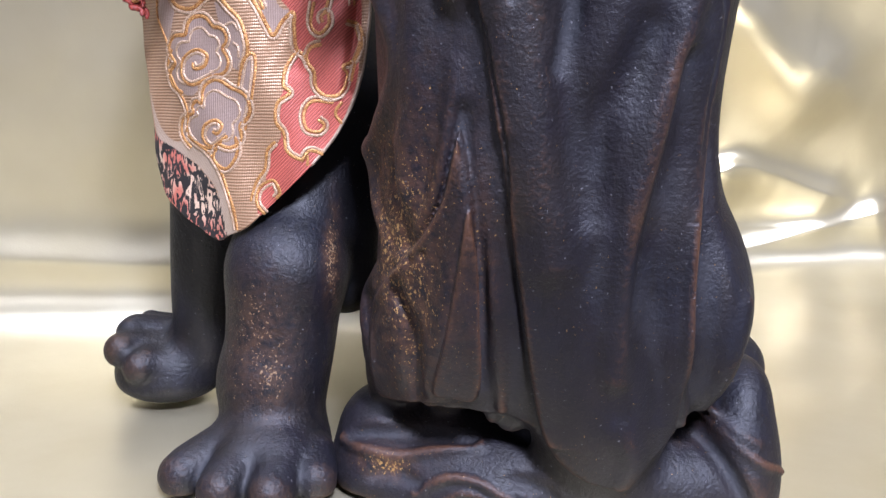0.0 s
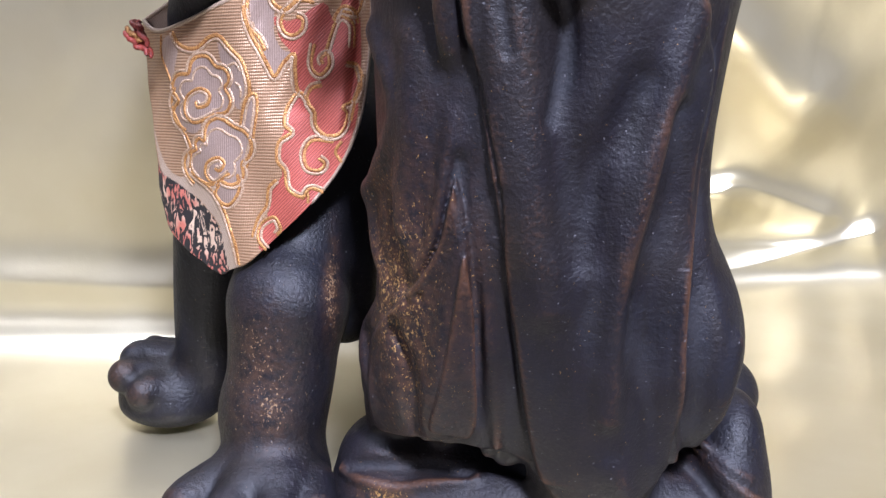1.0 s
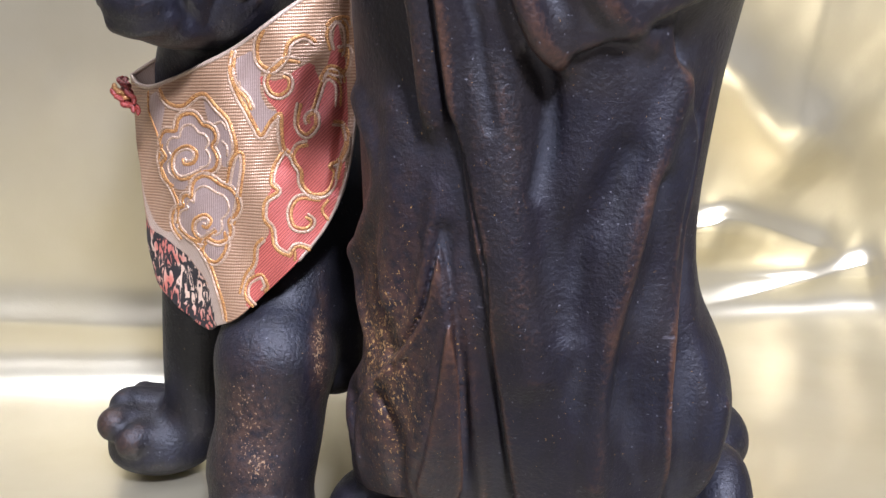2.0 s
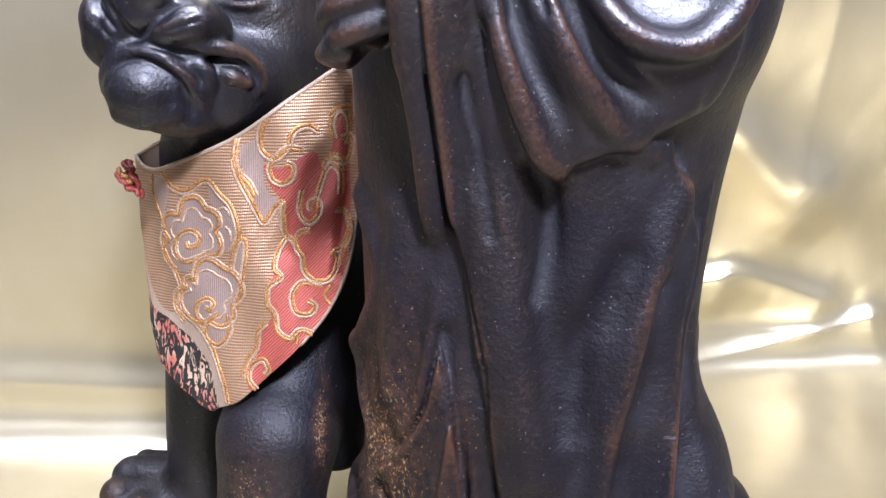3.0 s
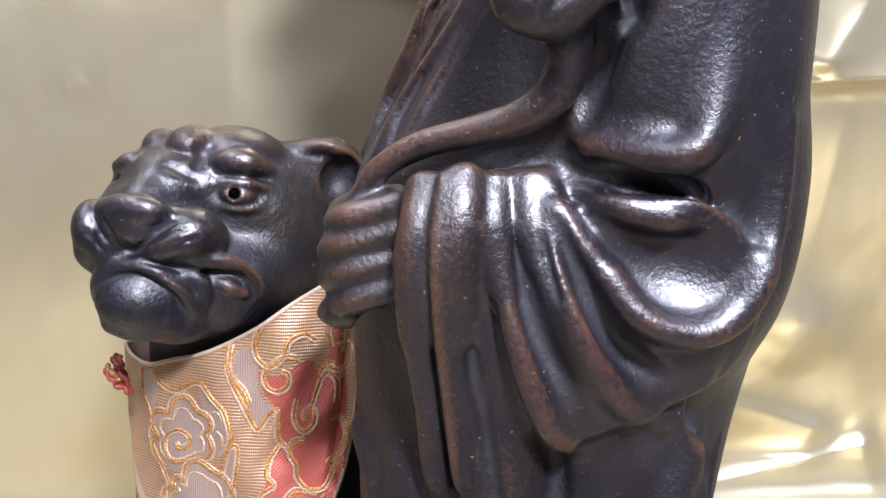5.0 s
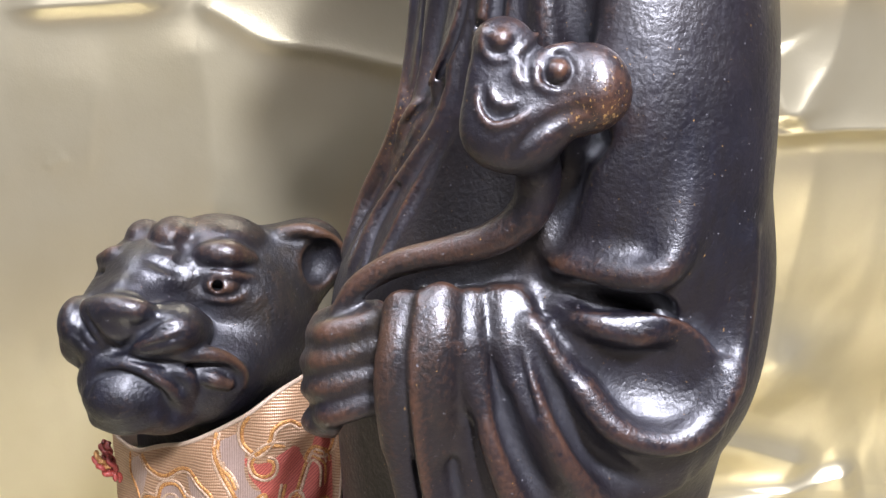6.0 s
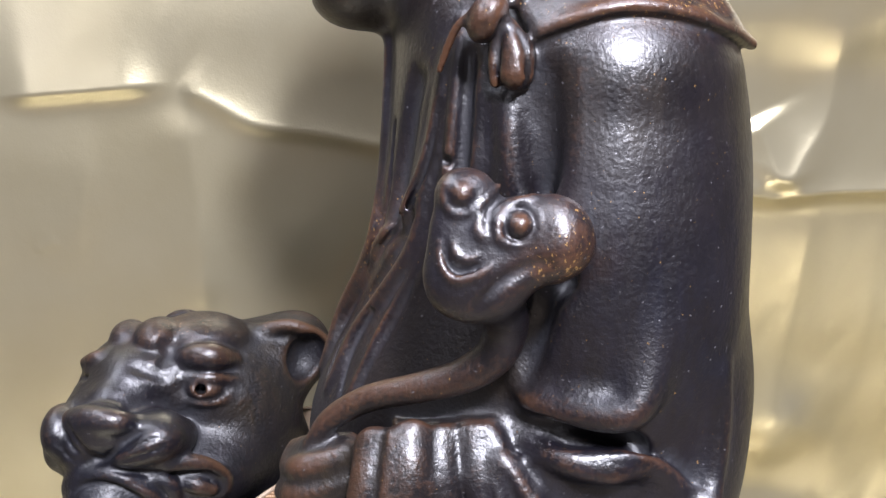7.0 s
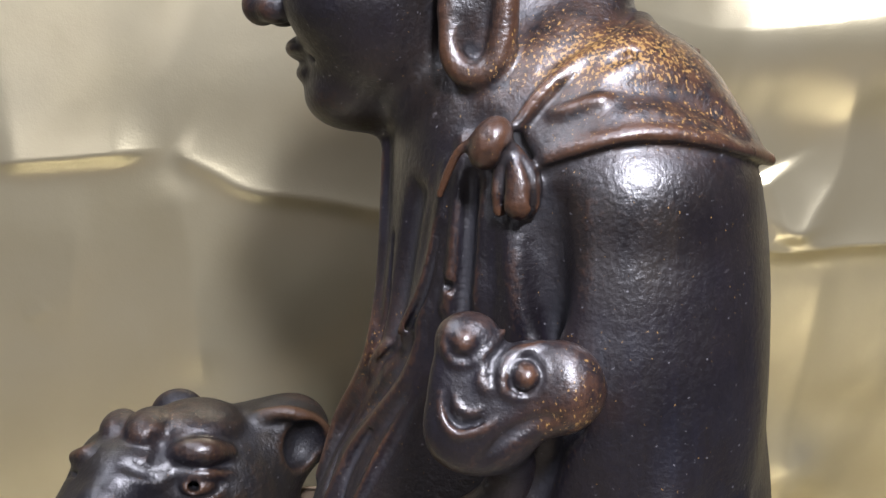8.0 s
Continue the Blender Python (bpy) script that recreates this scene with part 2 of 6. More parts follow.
            ring = np.stack(ring, 1)
            flip = ~s0[tuple(e.T)]
            ring[flip] = ring[flip][:, ::-1]
            quads.append(ring)
        quads = np.concatenate(quads)
        # how proud or hollow each place is, at two sizes: the field round about less the field there
        here = d[tuple(cells.T)]
        proud = np.zeros(len(cells), np.float32)
        for reach, share in ((0.0042, 0.85), (0.0100, 0.15)):
            near = np.zeros(len(cells), np.float32)
            hop = reach / self.step
            ways = [(i, j, l) for i in (-1, 0, 1) for j in (-1, 0, 1) for l in (-1, 0, 1) if i or j or l]
            for way in ways:
                go = np.rint(np.array(way) * hop / math.sqrt(sum(w * w for w in way))).astype(int)
                near += d[tuple(np.clip(cells[:, a] + go[a], 0, d.shape[a] - 1) for a in range(3))]
            proud += share * (near / len(ways) - here) / reach
        wear = proud
        return verts, quads, wear


def spline(pts, steps):
    """A smooth line through the points, with this many steps between two of them."""
    ext = np.vstack([2 * pts[0] - pts[1], pts, 2 * pts[-1] - pts[-2]])
    out = []
    for a, b, c, d in zip(ext[:-3], ext[1:-2], ext[2:-1], ext[3:]):
        for t in np.arange(steps) / steps:
            out.append(0.5 * (2 * b + (c - a) * t + (2 * a - 5 * b + 4 * c - d) * t * t + (3 * b - a - 3 * c + d) * t ** 3))
    out.append(pts[-1])
    return np.array(out)


def mesh_object(name, verts, faces, mats, parent=None):
    me = bpy.data.meshes.new(name)
    me.from_pydata(verts if isinstance(verts, list) else verts.tolist(), [], faces if isinstance(faces, list) else faces.tolist())
    for m in mats:
        me.materials.append(m)
    me.shade_smooth()
    ob = new(name, me)
    if parent:
        ob.parent = parent
    return ob


def cast(name, clay, mat, label, category, stains=(), handled=()):
    """The finished solid as one mesh; stains are patches of rubbed, flecked patina: a place, how far it spreads, how strong; handled are the parts rubbed smooth by touch."""
    verts, quads, wear = clay.surface()
    ob = mesh_object(name, verts, quads, [mat])
    at = ob.data.attributes.new("wear", "FLOAT", "POINT")
    at.data.foreach_set("value", wear.astype(np.float32))
    stain = np.zeros(len(verts))
    for c, reach, strong in stains:
        stain = np.maximum(stain, strong * np.exp(-(((verts - np.array(c)) / reach) ** 2).sum(1)))
    polish = np.zeros(len(verts))
    for c, reach, strong in handled:
        polish = np.maximum(polish, strong * np.exp(-(((verts - np.array(c)) / reach) ** 4).sum(1)))
    at = ob.data.attributes.new("polish", "FLOAT", "POINT")
    at.data.foreach_set("value", polish.astype(np.float32))
    at = ob.data.attributes.new("stain", "FLOAT", "POINT")
    at.data.foreach_set("value", stain.astype(np.float32))
    return tagged(ob, label, category)


# ---------------------------------------------------------------- setting: room, table, satin cloth
def slab(name, low, high, mat, label, category, kind="structure"):
    bm = bmesh.new()
    bmesh.ops.create_cube(bm, size=1)
    for v in bm.verts:
        v.co = Vector([(l + h) / 2 + c * (h - l) for l, h, c in zip(low, high, v.co)])
    bmesh.ops.bevel(bm, geom=bm.edges[:], offset=0.004, segments=2, affect="EDGES")
    me = bpy.data.meshes.new(name)
    bm.to_mesh(me)
    bm.free()
    me.materials.append(mat)
    return tagged(new(name, me), label, category, kind=kind)


PLASTER = material("plaster", (0.22, 0.20, 0.18), 0.8)
slab("floor", (-2.6, -2.6, -0.8), (2.6, 2.6, -0.72), material("floor_boards", (0.25, 0.2, 0.15), 0.5), "plain wooden floor under the table", "floor")
slab("ceiling", (-2.6, -2.6, 1.8), (2.6, 2.6, 1.9), PLASTER, "plain light plaster ceiling", "ceiling")
slab("wall_north", (-2.6, 2.5, -0.72), (2.6, 2.6, 1.8), PLASTER, "plain light plaster wall", "wall")
slab("wall_south", (-2.6, -2.6, -0.72), (2.6, -2.5, 1.8), PLASTER, "plain light plaster wall", "wall")
slab("wall_west", (-2.6, -2.5, -0.72), (-2.5, 2.5, 1.8), PLASTER, "plain light plaster wall", "wall")
slab("wall_east", (2.5, -2.5, -0.72), (2.6, 2.5, 1.8), PLASTER, "plain light plaster wall", "wall")


def crease(X, Z, points, height, above, below, fade=0.04, power=1.0, soft=0.0):
    """Lifts the sheet towards the eye along a line of (x, z) points, falling off above and below it."""
    pts = spline(np.array(points, float), 6)
    near, sign, along = np.full(X.shape, 9.0), np.zeros(X.shape), np.zeros(X.shape)
    total = len(pts) - 1
    for i, (a, b) in enumerate(zip(pts[:-1], pts[1:])):
        v = b - a
        t = np.clip(((X - a[0]) * v[0] + (Z - a[1]) * v[1]) / (v @ v), 0, 1)
        dx, dz = X - a[0] - t * v[0], Z - a[1] - t * v[1]
        dist = np.hypot(dx, dz)
        take = dist < near
        near = np.where(take, dist, near)
        sign = np.where(take, v[0] * dz - v[1] * dx, sign)
        along = np.where(take, (i + t) / total, along)
    ends = np.clip(np.minimum(along, 1 - along) / fade, 0, 1)
    ends = ends * ends * (3 - 2 * ends)
    near = np.sqrt(near * near + soft * soft) - soft
    return height * ends * np.where(sign > 0, np.exp(-(near / above) ** power), np.exp(-(near / below) ** 1.5))


def waves(X, Z, seed, size, stretch=(1.0, 1.0)):
    rng = np.random.RandomState(seed)
    out = np.zeros(X.shape)
    for _ in range(7):
        a, ph = rng.uniform(0, 6.28, 2)
        f = 6.28 / (size * rng.uniform(0.6, 1.7))
        out += np.sin(f * (math.cos(a) * X * stretch[0] + math.sin(a) * Z * stretch[1]) + ph + 1.3 * np.sin(0.6 * f * X + a))
    return out / 7


def cloth_sheet():
    xs = np.linspace(-0.62, 0.86, 640)
    s = np.concatenate([np.linspace(-0.85, 0, 200), np.linspace(0, 0.95, 560)[1:]])
    X, Sg = np.meshgrid(xs, s)
    right = 1 / (1 + np.exp(-(X - 0.13) / 0.045))
    back = 0.70 + 0.22 * right
    bend = 0.026 + 0.008 * right
    up = bend * np.log1p(np.exp(np.clip(Sg / bend, -40, 40)))
    Y = back + Sg - up - (0.080 + 0.13 * right) * (1 - np.exp(-(up / (0.33 - 0.05 * right)) ** 2))
    Z = up.copy()
    over = np.clip(0.36 - Y, 0, None)
    Y = np.maximum(Y, 0.36) - 0.012 * (1 - np.exp(-over / 0.012))
    Z = Z - np.clip(over - 0.006, 0, None)
    wall = np.clip(up / 0.05, 0, 1)
    F = np.zeros(X.shape)
    # ironed-in folds of the hanging part
    F += crease(X, Z, [(-0.2490, 0.4702), (-0.2097, 0.4719), (-0.1704, 0.4742), (-0.1316, 0.4772)], 0.0070, 0.028, 0.006, 0.28)
    F += crease(X, Z, [(-0.1323, 0.4772), (-0.1089, 0.4642), (-0.0849, 0.4511), (-0.0478, 0.4456), (-0.0014, 0.4354), (0.0664, 0.4246)], 0.0045, 0.014, 0.007, 0.12)
    F += crease(X, Z, [(0.1927, 0.4045), (0.2340, 0.3961), (0.2659, 0.3911), (0.3089, 0.3941), (0.3784, 0.3945)], 0.012, 0.030, 0.007)
    F += crease(X, Z, [(0.1040, 0.5690), (0.1589, 0.5511), (0.2105, 0.5406), (0.2632, 0.5429), (0.3296, 0.5517)], 0.006, 0.035, 0.03)
    F += crease(X, Z, [(0.2669, 0.3918), (0.2567, 0.4232), (0.2432, 0.4488)], 0.006, 0.02, 0.02, 0.2)
    F += crease(X, Z, [(0.2669, 0.3918), (0.2823, 0.4189), (0.2972, 0.4511), (0.2976, 0.5215)], 0.007, 0.02, 0.02, 0.15)
    # a blunt upright hinge: the upper cloth comes forward beyond it
    off = X + 0.125 + 0.12 * (Z - 0.5)
    upper = 1 / (1 + np.exp(-(Z - 0.50) / 0.012))
    F += (0.03 + 0.10 * upper) * 0.045 * np.log1p(np.exp(np.clip(off, None, 0.17) / 0.045))
    # the top of the cloth leans back beyond the shoulder
    F -= 0.48 * 0.02 * np.log1p(np.exp((Z - 0.535) / 0.02)) * right
    F += 0.15 * 0.03 * np.log1p(np.exp((X - 0.20) / 0.03)) * upper
    F += crease(X, Z, [(-0.1315, 0.4696), (-0.1258, 0.4240), (-0.1250, 0.3748), (-0.1242, 0.3234)], 0.003, 0.02, 0.02, 0.2)
    F += crease(X, Z, [(-0.1816, 0.4561), (-0.1958, 0.4054), (-0.2057, 0.3487)], 0.002, 0.014, 0.02, 0.4)
    F += crease(X, Z, [(0.2981, 0.3892), (0.2999, 0.3225), (0.3023, 0.2312)], 0.0015, 0.014, 0.014, 0.3)
    F += crease(X, Z, [(-0.2290, 0.3754), (-0.2221, 0.3773), (-0.2156, 0.3814)], 0.0006, 0.005, 0.004)
    # slack folds low on the wall and by the figure's back
    F += crease(X, Z, [(-0.3567, 0.0650), (-0.2938, 0.0618), (-0.2387, 0.0593), (-0.1913, 0.0585), (-0.1438, 0.0610)], 0.007, 0.02, 0.02, 0.04, 1.6)
    F += crease(X, Z, [(0.1896, 0.0960), (0.2423, 0.1050), (0.2630, 0.1107), (0.2990, 0.1003), (0.3378, 0.0860), (0.3866, 0.0692)], 0.019, 0.012, 0.026, 0.15, 1.1, 0.002)
    F += crease(X, Z, [(0.2486, 0.0562), (0.2539, 0.0901), (0.2631, 0.1188)], 0.008, 0.016, 0.018, 0.4, 1.4, 0.004)
    F += crease(X, Z, [(0.1939, 0.0190), (0.2851, 0.0305), (0.3453, 0.0462), (0.4248, 0.0685)], 0.015, 0.010, 0.05, 0.1, 1.0, 0.003)
    F += crease(X, Z, [(0.1919, 0.2856), (0.2533, 0.2238), (0.2911, 0.1763), (0.3431, 0.1398)], 0.018, 0.024, 0.022, 0.3, 1.4, 0.004)
    F += crease(X, Z, [(0.3895, 0.1389), (0.3262, 0.1807), (0.3070, 0.2026), (0.2730, 0.2768)], 0.014, 0.024, 0.018, 0.4, 1.4, 0.004)
    F += crease(X, Z, [(0.3849, 0.2280), (0.3234, 0.2014), (0.2958, 0.1964), (0.2332, 0.2532)], 0.006, 0.022, 0.018, 0.4, 1.4, 0.004)
    F += wall * (0.0035 * waves(X, Z, 5, 0.22) + 0.0005 * waves(X, Z, 8, 0.06))
    F += wall * np.clip(right * 1.2 - 0.1, 0, 1) * np.exp(-(up / 0.24) ** 2) * (0.009 * waves(X, Z, 11, 0.17) + 0.0006 * waves(X, Z, 12, 0.06))
    Y -= F * wall
    # the table part lies almost flat
    flat = np.clip(-Sg / 0.12, 0, 1)
    flat = flat * flat * (3 - 2 * flat) * (over < 0.001)
    Z += flat * (0.0012 * waves(X, Y, 21, 0.10) + 0.0022 * right * waves(X, Y, 22, 0.14)) - flat * 0.0022
    return X, Y, Z, Sg


X, Y, Z, Sg = cloth_sheet()
ny, nx = X.shape
grid = np.arange(ny * nx).reshape(ny, nx)
faces = np.stack([grid[:-1, :-1], grid[:-1, 1:], grid[1:, 1:], grid[1:, :-1]], -1).reshape(-1, 4)
cloth = tagged(mesh_object("satin_cloth", np.stack([X, Y, Z], -1).reshape(-1, 3), faces, [SATIN]),
               "pale gold satin cloth draped as backdrop and table cover", "cloth")


def part_slab(name, low, high, mat, parent):
    ob = slab(name, low, high, mat, "", "", "")
    ob.parent = parent
    return ob


TABLE_WOOD = material("table_wood", (0.2, 0.14, 0.09), 0.5)
table = tagged(new("table"), "plain wooden table hidden under the gold satin cloth", "table")
part_slab("tabletop", (-0.6, 0.366, -0.04), (0.84, 1.05, -0.009), TABLE_WOOD, table)
for x in (-0.56, 0.76):
    for y in (0.40, 0.98):
        part_slab("leg", (x, y, -0.72), (x + 0.04, y + 0.04, -0.041), TABLE_WOOD, table)

# ---------------------------------------------------------------- the standing figure, seen from its left side
ROBE = [
    (0.054, 0.046, 0.468, 0.078, 0.058),
    (0.075, 0.052, 0.462, 0.087, 0.064),
    (0.105, 0.055, 0.455, 0.087, 0.070),
    (0.170, 0.047, 0.448, 0.076, 0.076),
    (0.235, 0.048, 0.440, 0.078, 0.074),
    (0.290, 0.052, 0.435, 0.084, 0.076),
    (0.340, 0.058, 0.432, 0.090, 0.074),
    (0.390, 0.0685, 0.430, 0.0765, 0.074),
    (0.440, 0.0725, 0.428, 0.0715, 0.074),
    (0.475, 0.0715, 0.426, 0.0665, 0.070),
    (0.500, 0.064, 0.426, 0.056, 0.058),
    (0.525, 0.060, 0.426, 0.040, 0.044),
    (0.550, 0.056, 0.426, 0.032, 0.034),
]
man = Clay((-0.085, 0.29, -0.004), (0.195, 0.54, 0.622), 0.00105)
man.loft(ROBE)
# broad skirts: the tongue in front, the lobe over the foot, the flare behind
man.ellipsoid((0.0749, 0.4240, 0.0877), (0.040, 0.034, 0.080), (0, 3, 0), 0.016)
man.ellipsoid((0.1144, 0.4350, 0.0980), (0.024, 0.04, 0.045), (0, 0, 0), 0.014)
man.ellipsoid((-0.0193, 0.4620, 0.0761), (0.020, 0.03, 0.034), (0, 0, 0), 0.008)
man.ellipsoid((0.0016, 0.4500, 0.0712), (0.018, 0.025, 0.030), (0, 0, 0), 0.008)
# rock under the feet
man.ellipsoid((0.052, 0.474, 0.010), (0.105, 0.064, 0.036), (0, 0, 0), 0.010)
man.ellipsoid((-0.0260, 0.4700, 0.0174), (0.028, 0.036, 0.030), (0, -25, 0), 0.008)
man.ellipsoid((0.0104, 0.4620, 0.0162), (0.030, 0.036, 0.022), (0, 0, 0), 0.010)
man.ellipsoid((0.1409, 0.4600, 0.0262), (0.021, 0.034, 0.040), (0, 14, 0), 0.010)
man.ellipsoid((0.1436, 0.4480, 0.0042), (0.021, 0.032, 0.034), (0, 8, 0), 0.014)
man.ellipsoid((0.1166, 0.4460, 0.0022), (0.026, 0.030, 0.026), (0, 0, 0), 0.010)
man.ellipsoid((-0.0303, 0.4660, 0.0076), (0.0270, 0.0340, 0.0170), (0, -6, 0), 0.008)
man.ellipsoid((0.0045, 0.4520, -0.0013), (0.0440, 0.0300, 0.0180), (0, 4, 0), 0.01)
man.ellipsoid((0.0413, 0.4500, -0.0028), (0.0300, 0.0280, 0.0160), (0, 0, 0), 0.01)
man.relief([(-0.0490, 0.4400, 0.0257, 0.0021), (-0.0360, 0.4300, 0.0249, 0.0025), (-0.0197, 0.4250, 0.0243, 0.0022), (-0.0037, 0.4200, 0.0283, 0.0022), (0.0173, 0.4200, 0.0316, 0.0017)], 0.003, 0.004)
man.relief([(-0.0448, 0.4400, 0.0310, 0.0021), (-0.0251, 0.4300, 0.0324, 0.0025), (-0.0064, 0.4300, 0.0329, 0.0025), (0.0123, 0.4300, 0.0344, 0.0018)], -0.003, 0.006)
man.relief([(-0.0130, 0.4200, 0.0090, 0.0015), (0.0003, 0.4200, 0.0181, 0.0020), (0.0147, 0.4200, 0.0187, 0.0020), (0.0280, 0.4200, 0.0124, 0.0017), (0.0387, 0.4200, 0.0033, 0.0012)], 0.0032, 0.003)
man.relief([(-0.0024, 0.4200, 0.0076, 0.0012), (0.0095, 0.4200, 0.0130, 0.0015), (0.0214, 0.4200, 0.0101, 0.0015), (0.0281, 0.4200, 0.0033, 0.0012)], 0.0028, 0.0025)
man.relief([(-0.0362, 0.4300, 0.0128, 0.0015), (-0.0226, 0.4300, 0.0157, 0.0020), (-0.0131, 0.4250, 0.0137, 0.0015)], -0.0022, 0.005)
man.relief([(0.0312, 0.4300, 0.0215, 0.0015), (0.0447, 0.4300, 0.0157, 0.0020), (0.0544, 0.4300, 0.0070, 0.0015)], -0.0025, 0.006)
man.relief([(0.1225, 0.4400, 0.0446, 0.0015), (0.1310, 0.4350, 0.0380, 0.0018), (0.1468, 0.4400, 0.0257, 0.0018), (0.1602, 0.4500, 0.0184, 0.0016)], 0.0026, 0.003)
man.relief([(0.1203, 0.4400, 0.0345, 0.0015), (0.1304, 0.4350, 0.0250, 0.0020), (0.1410, 0.4350, 0.0075, 0.0018)], -0.0022, 0.006)
man.cut_stroke([(-0.0119, 0.4400, 0.0455, 0.0028), (0.0177, 0.4350, 0.0457, 0.0033), (0.0444, 0.4300, 0.0315, 0.0027)], 0.008)
man.relief([(0.1217, 0.4280, 0.0507, 0.0014), (0.1324, 0.4220, 0.0420, 0.0014), (0.1471, 0.4250, 0.0323, 0.0014)], 0.0015, 0.004)
# long falls of cloth left of the seam
man.relief([(-0.0268, 0.4112, 0.2410, 0.0034), (-0.0179, 0.3964, 0.2162, 0.0032), (-0.0194, 0.4009, 0.1981, 0.0033), (-0.0276, 0.4245, 0.1799, 0.0032), (-0.0329, 0.4375, 0.1699, 0.0031)], 0.0042, 0.0100)
man.relief([(-0.0311, 0.4372, 0.1707, 0.0028), (-0.0299, 0.4369, 0.1481, 0.0026), (-0.0240, 0.4168, 0.1337, 0.0027), (-0.0251, 0.4198, 0.1198, 0.0028), (-0.0340, 0.4493, 0.1019, 0.0033), (-0.0356, 0.4527, 0.0889, 0.0033), (-0.0322, 0.4400, 0.0744, 0.0030), (-0.0329, 0.4617, 0.0496, 0.0029)], 0.0059, 0.0072)
man.relief([(0.0060, 0.3766, 0.2078, 0.0020), (0.0031, 0.3805, 0.1816, 0.0022), (-0.0014, 0.3864, 0.1606, 0.0023), (-0.0080, 0.3950, 0.1428, 0.0023), (-0.0175, 0.4078, 0.1243, 0.0027), (-0.0289, 0.4300, 0.1079, 0.0026)], 0.0067, 0.0064)
man.relief([(0.0115, 0.3781, 0.1685, 0.0018), (0.0087, 0.3853, 0.1400, 0.0023), (0.0052, 0.3907, 0.1198, 0.0026), (0.0014, 0.3983, 0.0980, 0.0027), (-0.0030, 0.4065, 0.0801, 0.0025), (-0.0073, 0.4205, 0.0564, 0.0026)], 0.0061, 0.0064)
man.relief([(-0.0084, 0.3834, 0.2373, 0.0036), (-0.0103, 0.3898, 0.1964, 0.0041), (-0.0144, 0.3969, 0.1708, 0.0033), (-0.0148, 0.4016, 0.1416, 0.0024)], 0.0032, 0.0120)
man.relief([(0.0074, 0.3776, 0.1905, 0.0018), (0.0041, 0.3833, 0.1611, 0.0027), (0.0002, 0.3881, 0.1465, 0.0028), (-0.0093, 0.3981, 0.1302, 0.0019)], -0.0055, 0.0072)
man.relief([(-0.0226, 0.4109, 0.1668, 0.0024), (-0.0183, 0.4061, 0.1432, 0.0029), (-0.0154, 0.4046, 0.1288, 0.0019)], -0.0032, 0.0100)
man.relief([(-0.0208, 0.4133, 0.1142, 0.0025), (-0.0138, 0.4078, 0.1003, 0.0040), (-0.0115, 0.4109, 0.0839, 0.0040), (-0.0114, 0.4218, 0.0586, 0.0032)], -0.0032, 0.0120)
man.relief([(0.0096, 0.3889, 0.1203, 0.0019), (0.0075, 0.3960, 0.0962, 0.0029), (0.0069, 0.4030, 0.0787, 0.0035), (0.0079, 0.4136, 0.0563, 0.0036)], -0.0042, 0.0080)
# lapped edges of the underskirt, each one thickness of cloth
man.layer([(v[0], v[2]) for v in ((0.0065, 0.3783, 0.1877), (0.0032, 0.3818, 0.1716), (-0.0008, 0.3877, 0.1540), (-0.0097, 0.3973, 0.1370), (-0.0205, 0.4118, 0.1223), (-0.0317, 0.4401, 0.1020), (-0.0340, 0.4467, 0.0797), (-0.0323, 0.4573, 0.0556), (-0.0239, 0.4367, 0.0529), (-0.0047, 0.4180, 0.0579), (0.0157, 0.4071, 0.0641), (0.0148, 0.3911, 0.1029), (0.0130, 0.3834, 0.1413), (0.0106, 0.3781, 0.1699))], 0.0032, 0.46, 0.0012)
man.layer([(v[0], v[2]) for v in ((0.0111, 0.3784, 0.1676), (0.0069, 0.3868, 0.1357), (0.0035, 0.3933, 0.1121), (-0.0005, 0.4022, 0.0891), (-0.0046, 0.4140, 0.0657), (0.0031, 0.4119, 0.0628), (0.0161, 0.4063, 0.0655), (0.0152, 0.3905, 0.1031), (0.0143, 0.3844, 0.1339))], 0.0022, 0.46, 0.0012)
# the narrow strip and its tail
man.stroke([(-0.0032, 0.3540, 0.3453, 0.0057), (-0.0050, 0.3460, 0.3226, 0.0056), (-0.0035, 0.3520, 0.2973, 0.0057), (0.0012, 0.3620, 0.2695, 0.0060), (0.0049, 0.3720, 0.2372, 0.0059), (0.0120, 0.3920, 0.2205, 0.0059), (0.0156, 0.3970, 0.1892, 0.0058), (0.0201, 0.4050, 0.1458, 0.0055), (0.0243, 0.4130, 0.1091, 0.0055), (0.0286, 0.4180, 0.0762, 0.0062), (0.0317, 0.4210, 0.0493, 0.0079)], 0.004, flat=0.6)
man.stroke([(0.0184, 0.4140, 0.1089, 0.0022), (0.0208, 0.4160, 0.0769, 0.0023), (0.0206, 0.4180, 0.0600, 0.0034), (0.0227, 0.4180, 0.0505, 0.0031)], 0.004)
man.relief([(0.0141, 0.3980, 0.1776, 0.0012), (0.0183, 0.4040, 0.1314, 0.0014), (0.0237, 0.4080, 0.0951, 0.0015), (0.0259, 0.4120, 0.0569, 0.0013)], 0.0014, 0.0050)
man.relief([(0.0078, 0.3980, 0.1891, 0.0012), (0.0103, 0.4000, 0.1657, 0.0014), (0.0149, 0.4040, 0.1363, 0.0017), (0.0170, 0.4080, 0.0977, 0.0015), (0.0172, 0.4100, 0.0630, 0.0013)], -0.0029, 0.0037)
